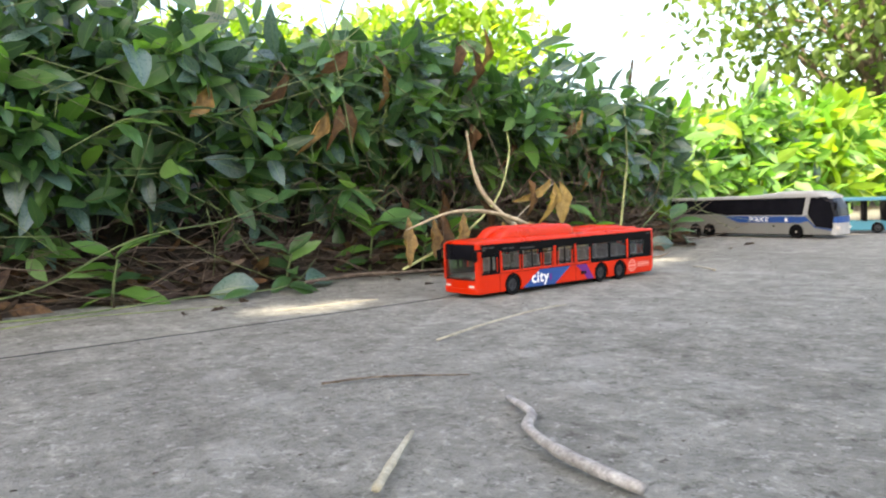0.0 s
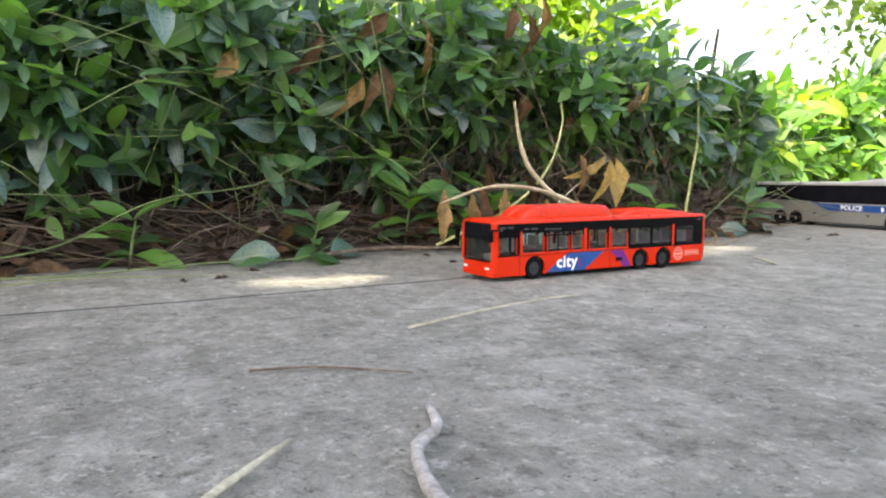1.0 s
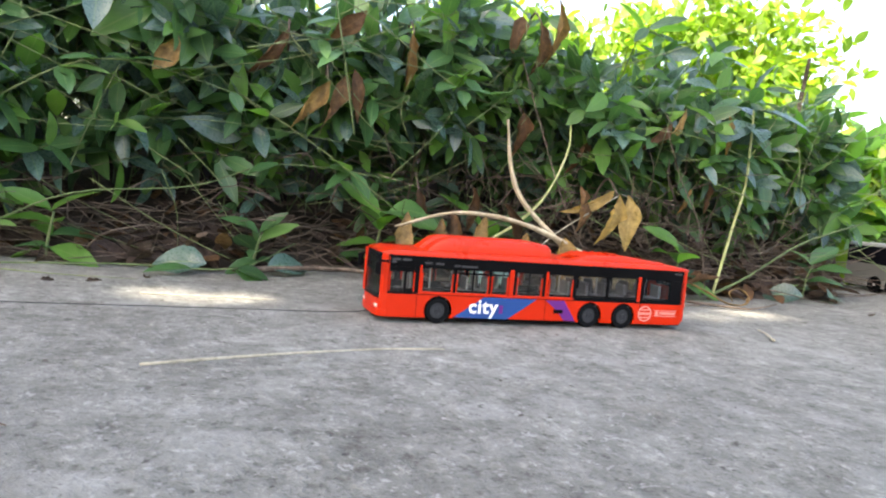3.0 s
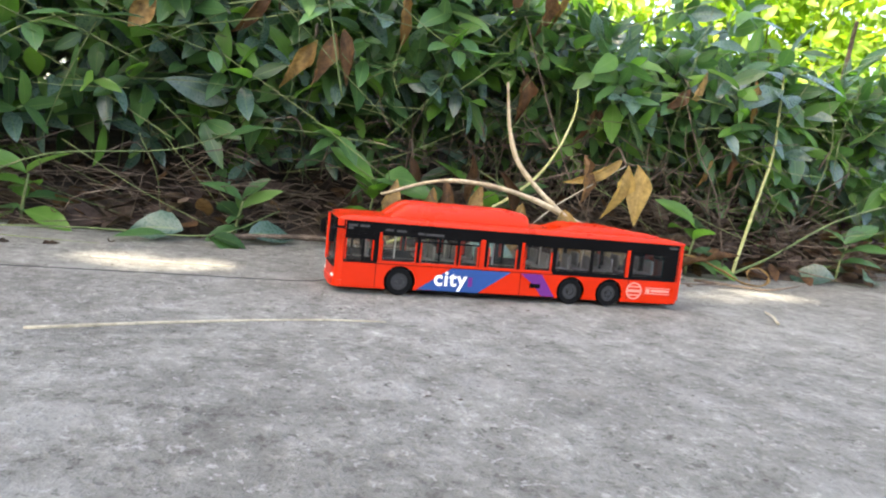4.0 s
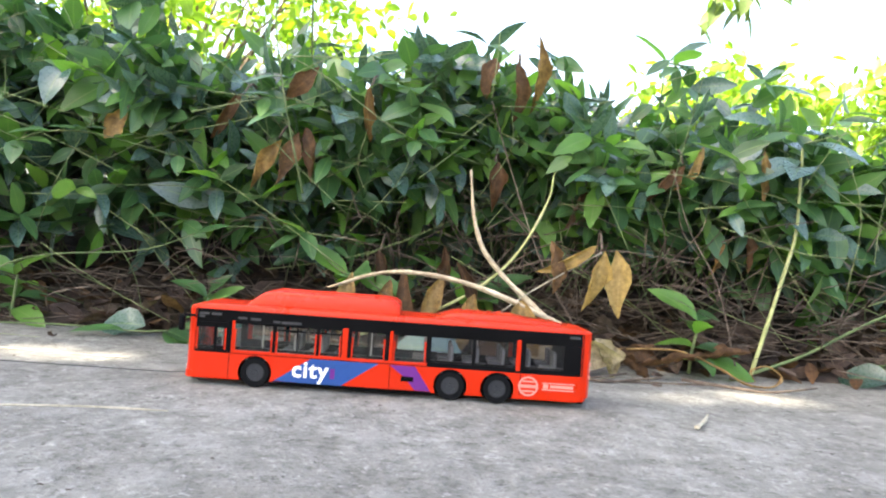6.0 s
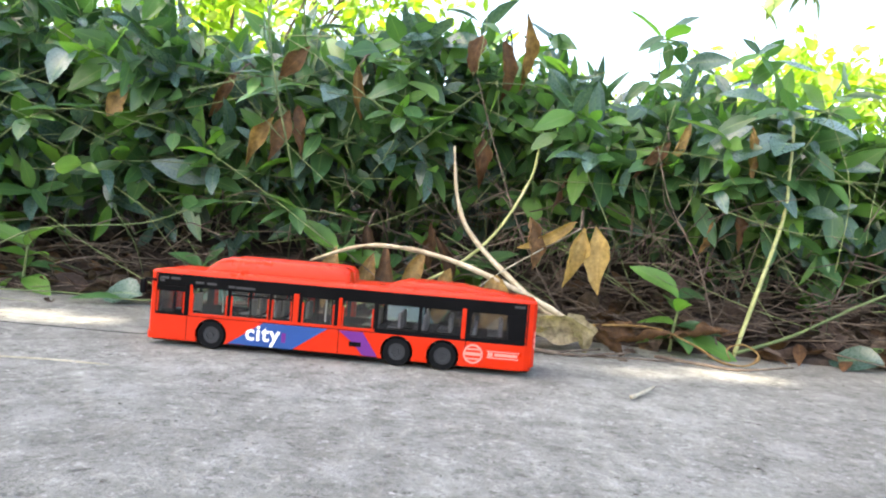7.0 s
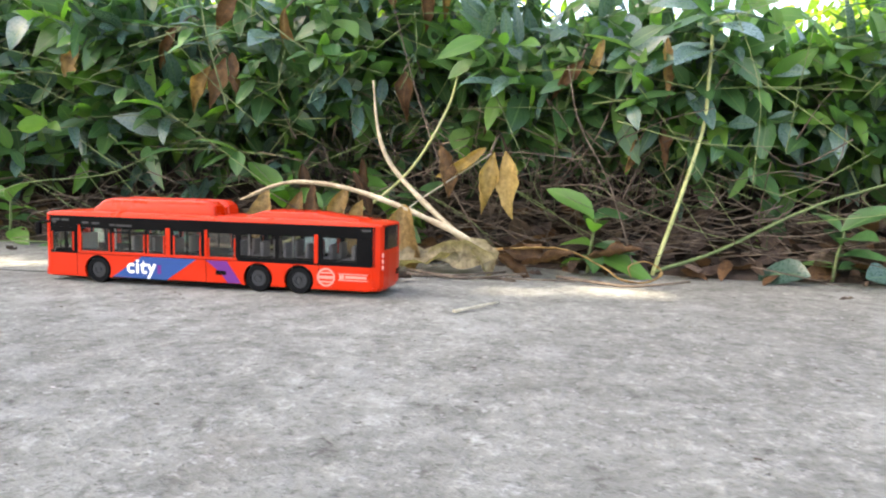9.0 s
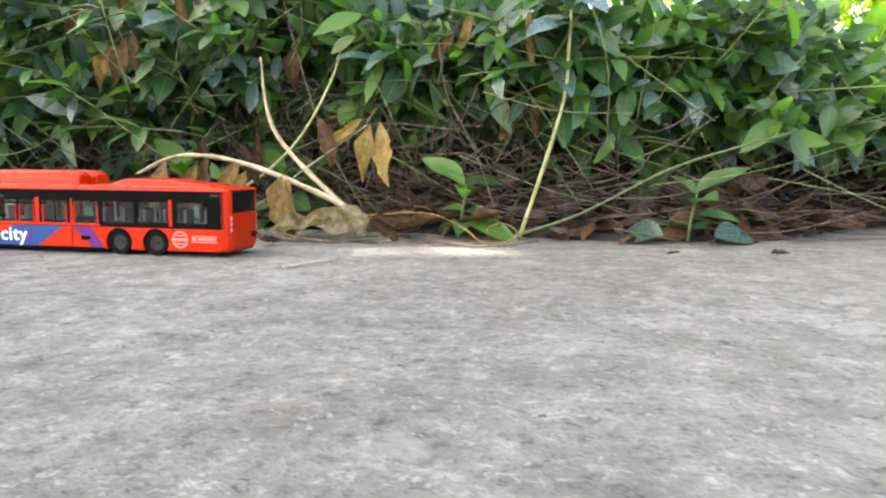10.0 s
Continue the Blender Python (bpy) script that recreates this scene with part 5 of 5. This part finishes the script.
for x, dy, turn, ln in ((288, -20, 2.7, 24), (310, -18, 0.4, 25), (-52, -22, 3.0, 26), (-24, -24, 0.2, 24)):
    fallen_green_leaf(x, dy, turn, ln)


def ground_bits():
    for nm, pts, r0, r1, mat, lab, cat, fl in (
        ("grey_stick", [(-106, -143, 1.0), (-112, -156, 1.5), (-120, -163, 1.6), (-126, -178, 1.4), (-129, -196, 1.3)], 0.9, 1.45, GREY_STICK, "weathered grey stick lying on the concrete", "stick", 0.8),
        ("straw", [(-75, -78, 1.4), (-45, -67, 1.3), (-12, -58, 1.2), (10, -55, 0.8)], 0.6, 0.35, STRAW, "dry pale straw lying on the concrete", "straw", 0.7),
        ("straw", [(-158, -167, 0.8), (-147, -157, 1.0), (-136, -147, 0.8)], 0.9, 0.5, STRAW, "short bent straw on the concrete", "straw", 0.7),
        ("straw", [(-78, 26, 0.9), (-54, 23, 1.0), (-30, 22, 0.9)], 0.5, 0.3, STRAW, "thin dry straw near the hedge", "straw", 0.7),
        ("straw", [(158, -31, 0.8), (164, -21, 1.1), (169, -10, 0.9)], 0.7, 0.4, STRAW, "broken straw on the concrete", "straw", 0.7),
        ("twig", [(48, 84, 1.0), (96, 74, 1.1), (132, 46, 1.0), (162, 66, 1.4)], 0.9, 0.5, TWIG, "thin bent twig by the slab's edge", "twig", 0.9),
        ("twig", [(90, 62, 0.9), (132, 47, 0.8), (192, 52, 1.0)], 0.7, 0.4, TWIG, "thin twig by the slab's edge", "twig", 0.9),
        ("twig", [(-128, -98, 0.5), (-113, -103, 0.5), (-96, -118, 0.5)], 0.5, 0.3, TWIG, "small dark twig on the concrete", "twig", 0.7),
        ("grass_blade", [(-190, 60, 1.0), (-150, 66, 2.4), (-112, 60, 1.6), (-80, 58, 1.0)], 1.2, 0.4, RUNNER, "green grass blade lying on the concrete", "grass", 0.3),
    ):
        h = Heap()
        h.add(*tube_points(bend_line(pts, 16), r0, r1, 7, fl, np.random.default_rng(len(lab))))
        tagged(new(nm, h.mesh(nm, mat)), lab, cat)
    rng = np.random.default_rng(21)
    for k in range(16):
        x, y = rng.uniform(-220, 330), rng.uniform(36, 98)
        if -20 < x < 150 and abs(y) < 26:
            y = 60
        a, ln = rng.uniform(0, 6.28), rng.uniform(5, 11)
        ob = leaf_ob("leaf_fragment", (x, y, 1.0), (math.cos(a), math.sin(a), 0.05), (0, 0, 1), ln, ln * 0.5, DEAD_GREY, None, -0.1, 0.4, 0.3)
        tagged(ob, "curled brown leaf fragment on the concrete", "dead leaf", "leaf fragments on the slab")


ground_bits()


# ---- trees and bushes beyond ----
def crown_tree(name, label, category, base, height, spread, low, clumps, per, leaf_mm, mat, seed, trunk_r, lean=(0, 0), crown=None, gaps=(), twigs=(), sprays=()):
    rng = np.random.default_rng(seed)
    ob = thing(name, label, category, group="")
    b = np.array([base[0] * 1000.0, base[1] * 1000.0, 0])
    H, R = height * 1000, spread * 1000
    c = np.array(crown) * 1000 if crown is not None else b + (lean[0] * 1000, lean[1] * 1000, (height + low) * 500)
    rz = (height - low) * 500
    wood, leaves = Heap(), Heap()
    fork = b + (c - b) * np.array([0.35, 0.35, 0]) + (0, 0, max(low * 700, H * 0.12))
    trunk = Heap()
    trunk.add(*tube_points(bend_line([b - (0, 0, 30), b + (fork - b) * 0.5 + rng.normal(0, trunk_r * 200, 3) * (1, 1, 0), fork], 10), trunk_r * 1000, trunk_r * 620, 10, 1.0, rng))
    for k in range(clumps):
        v = unit(rng.normal(0, 1, 3)) * rng.uniform(0.25, 1) ** 0.45
        p = c + v * np.array([R, R, rz]) + rng.normal(0, R * 0.05, 3)
        if k % 3 == 0:
            mid = (fork + p) / 2 + rng.normal(0, R * 0.06, 3)
            limb = bend_line([fork, mid, p], 7)
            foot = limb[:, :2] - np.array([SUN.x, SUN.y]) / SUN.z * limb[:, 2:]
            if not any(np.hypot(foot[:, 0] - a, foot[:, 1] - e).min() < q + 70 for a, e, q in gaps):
                wood.add(*tube_points(limb, trunk_r * 260, trunk_r * 40, 5))
        cs = R * rng.uniform(0.1, 0.24)
        for j in range(per):
            o = p + rng.normal(0, 1, 3) * np.array([cs, cs, cs * 0.7])
            if o[2] < low * 500:
                continue
            # crown leaves are left out where sun should reach the ground
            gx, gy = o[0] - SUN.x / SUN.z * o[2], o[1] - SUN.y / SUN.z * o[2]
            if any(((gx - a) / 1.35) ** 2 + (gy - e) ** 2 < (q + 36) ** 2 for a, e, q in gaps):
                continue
            d = rng.normal(0, 1, 3) + (0, 0, -0.3)
            ln = leaf_mm * rng.uniform(0.7, 1.3)
            leaves.leaf(o, d, rng.normal(0, 0.6, 3) + (0, 0, 1), ln, ln * 0.5, rng.uniform(0, 0.3), 0.2)
    # added leaf clumps, set to shade chosen patches of ground
    for ax, ay, az in twigs:
        p = np.array([ax, ay, az]) * 1000
        wood.add(*tube_points(bend_line([c, (c + p) / 2 + (0, 0, 60), p], 7), 5, 2, 5))
        for j in range(90):
            ln = leaf_mm * rng.uniform(0.7, 1.3)
            leaves.leaf(p + rng.normal(0, 1, 3) * (75, 55, 40), rng.normal(0, 1, 3), rng.normal(0, 0.6, 3) + (0, 0, 1), ln, ln * 0.5, 0.15, 0.2)
    for ax, ay, az in sprays:
        p = np.array([ax, ay, az]) * 1000
        line = bend_line([c, (c + p) / 2 + (0, 0, 420), p + (-60, -40, 260), p + (0, 0, 60)], 16)
        wood.add(*tube_points(line, 9, 2, 5))
        for j in range(22):
            o = p + rng.normal(0, 1, 3) * (85, 60, 30) + (0, 0, 40)
            ln = rng.uniform(80, 135)
            leaves.leaf(o, (rng.normal(0.25, 0.6), rng.normal(0, 0.5), rng.uniform(-0.9, -0.2)), (rng.normal(0, 0.4), -0.6, 1), ln, ln * 0.46, 0.25, 0.3)
    for nm, h, m, kd in (("trunk", trunk, BARK, ""), ("limb_mass", wood, BARK, "stuff"), ("crown", leaves, mat, "stuff")):
        tagged(new(nm, h.mesh(nm, m)), kind=kd).parent = ob
    return ob


# tree added out of view to shade the slab, gaps cut for sun flecks
crown_tree("added_shade_tree", "tree added out of view to shade the slab, one leaf spray in sight", "tree", (-3.2, -2.0), 2.2, 0.85, 1.4, 330, 60, 66, LEAF_TREE, 31, 0.09, crown=(-1.31, -1.17, 1.8),
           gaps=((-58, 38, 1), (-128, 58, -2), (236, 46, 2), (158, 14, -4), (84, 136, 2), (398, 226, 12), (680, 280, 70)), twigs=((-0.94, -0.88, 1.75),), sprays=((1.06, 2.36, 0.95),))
# sunlit bushes and trees in the distance
crown_tree("bush", "yellow-green sunlit bush behind the hedge", "bush", (2.75, 3.4), 1.28, 0.62, 0.1, 110, 60, 75, LEAF_FAR, 41, 0.03)
crown_tree("bush", "low sunlit bush behind the hedge", "bush", (1.7, 4.0), 1.3, 0.6, 0.05, 80, 50, 75, LEAF_FAR, 42, 0.03)
crown_tree("tree", "dense green tree in dappled sun", "tree", (6.1, 2.1), 3.4, 1.5, 0.35, 190, 44, 95, LEAF_TREE, 43, 0.1)
crown_tree("bush", "sunlit bush far behind the hedge", "bush", (0.5, 4.6), 0.9, 0.8, 0.05, 70, 36, 70, LEAF_FAR, 44, 0.03)
crown_tree("tree", "leafy tree beyond the hedge", "tree", (-1.6, 4.4), 2.6, 1.3, 0.2, 130, 40, 90, LEAF_FAR, 45, 0.08)
crown_tree("tree", "green tree beyond the hedge", "tree", (-3.4, 3.0), 3.0, 1.4, 0.2, 130, 40, 95, LEAF_TREE, 46, 0.09)
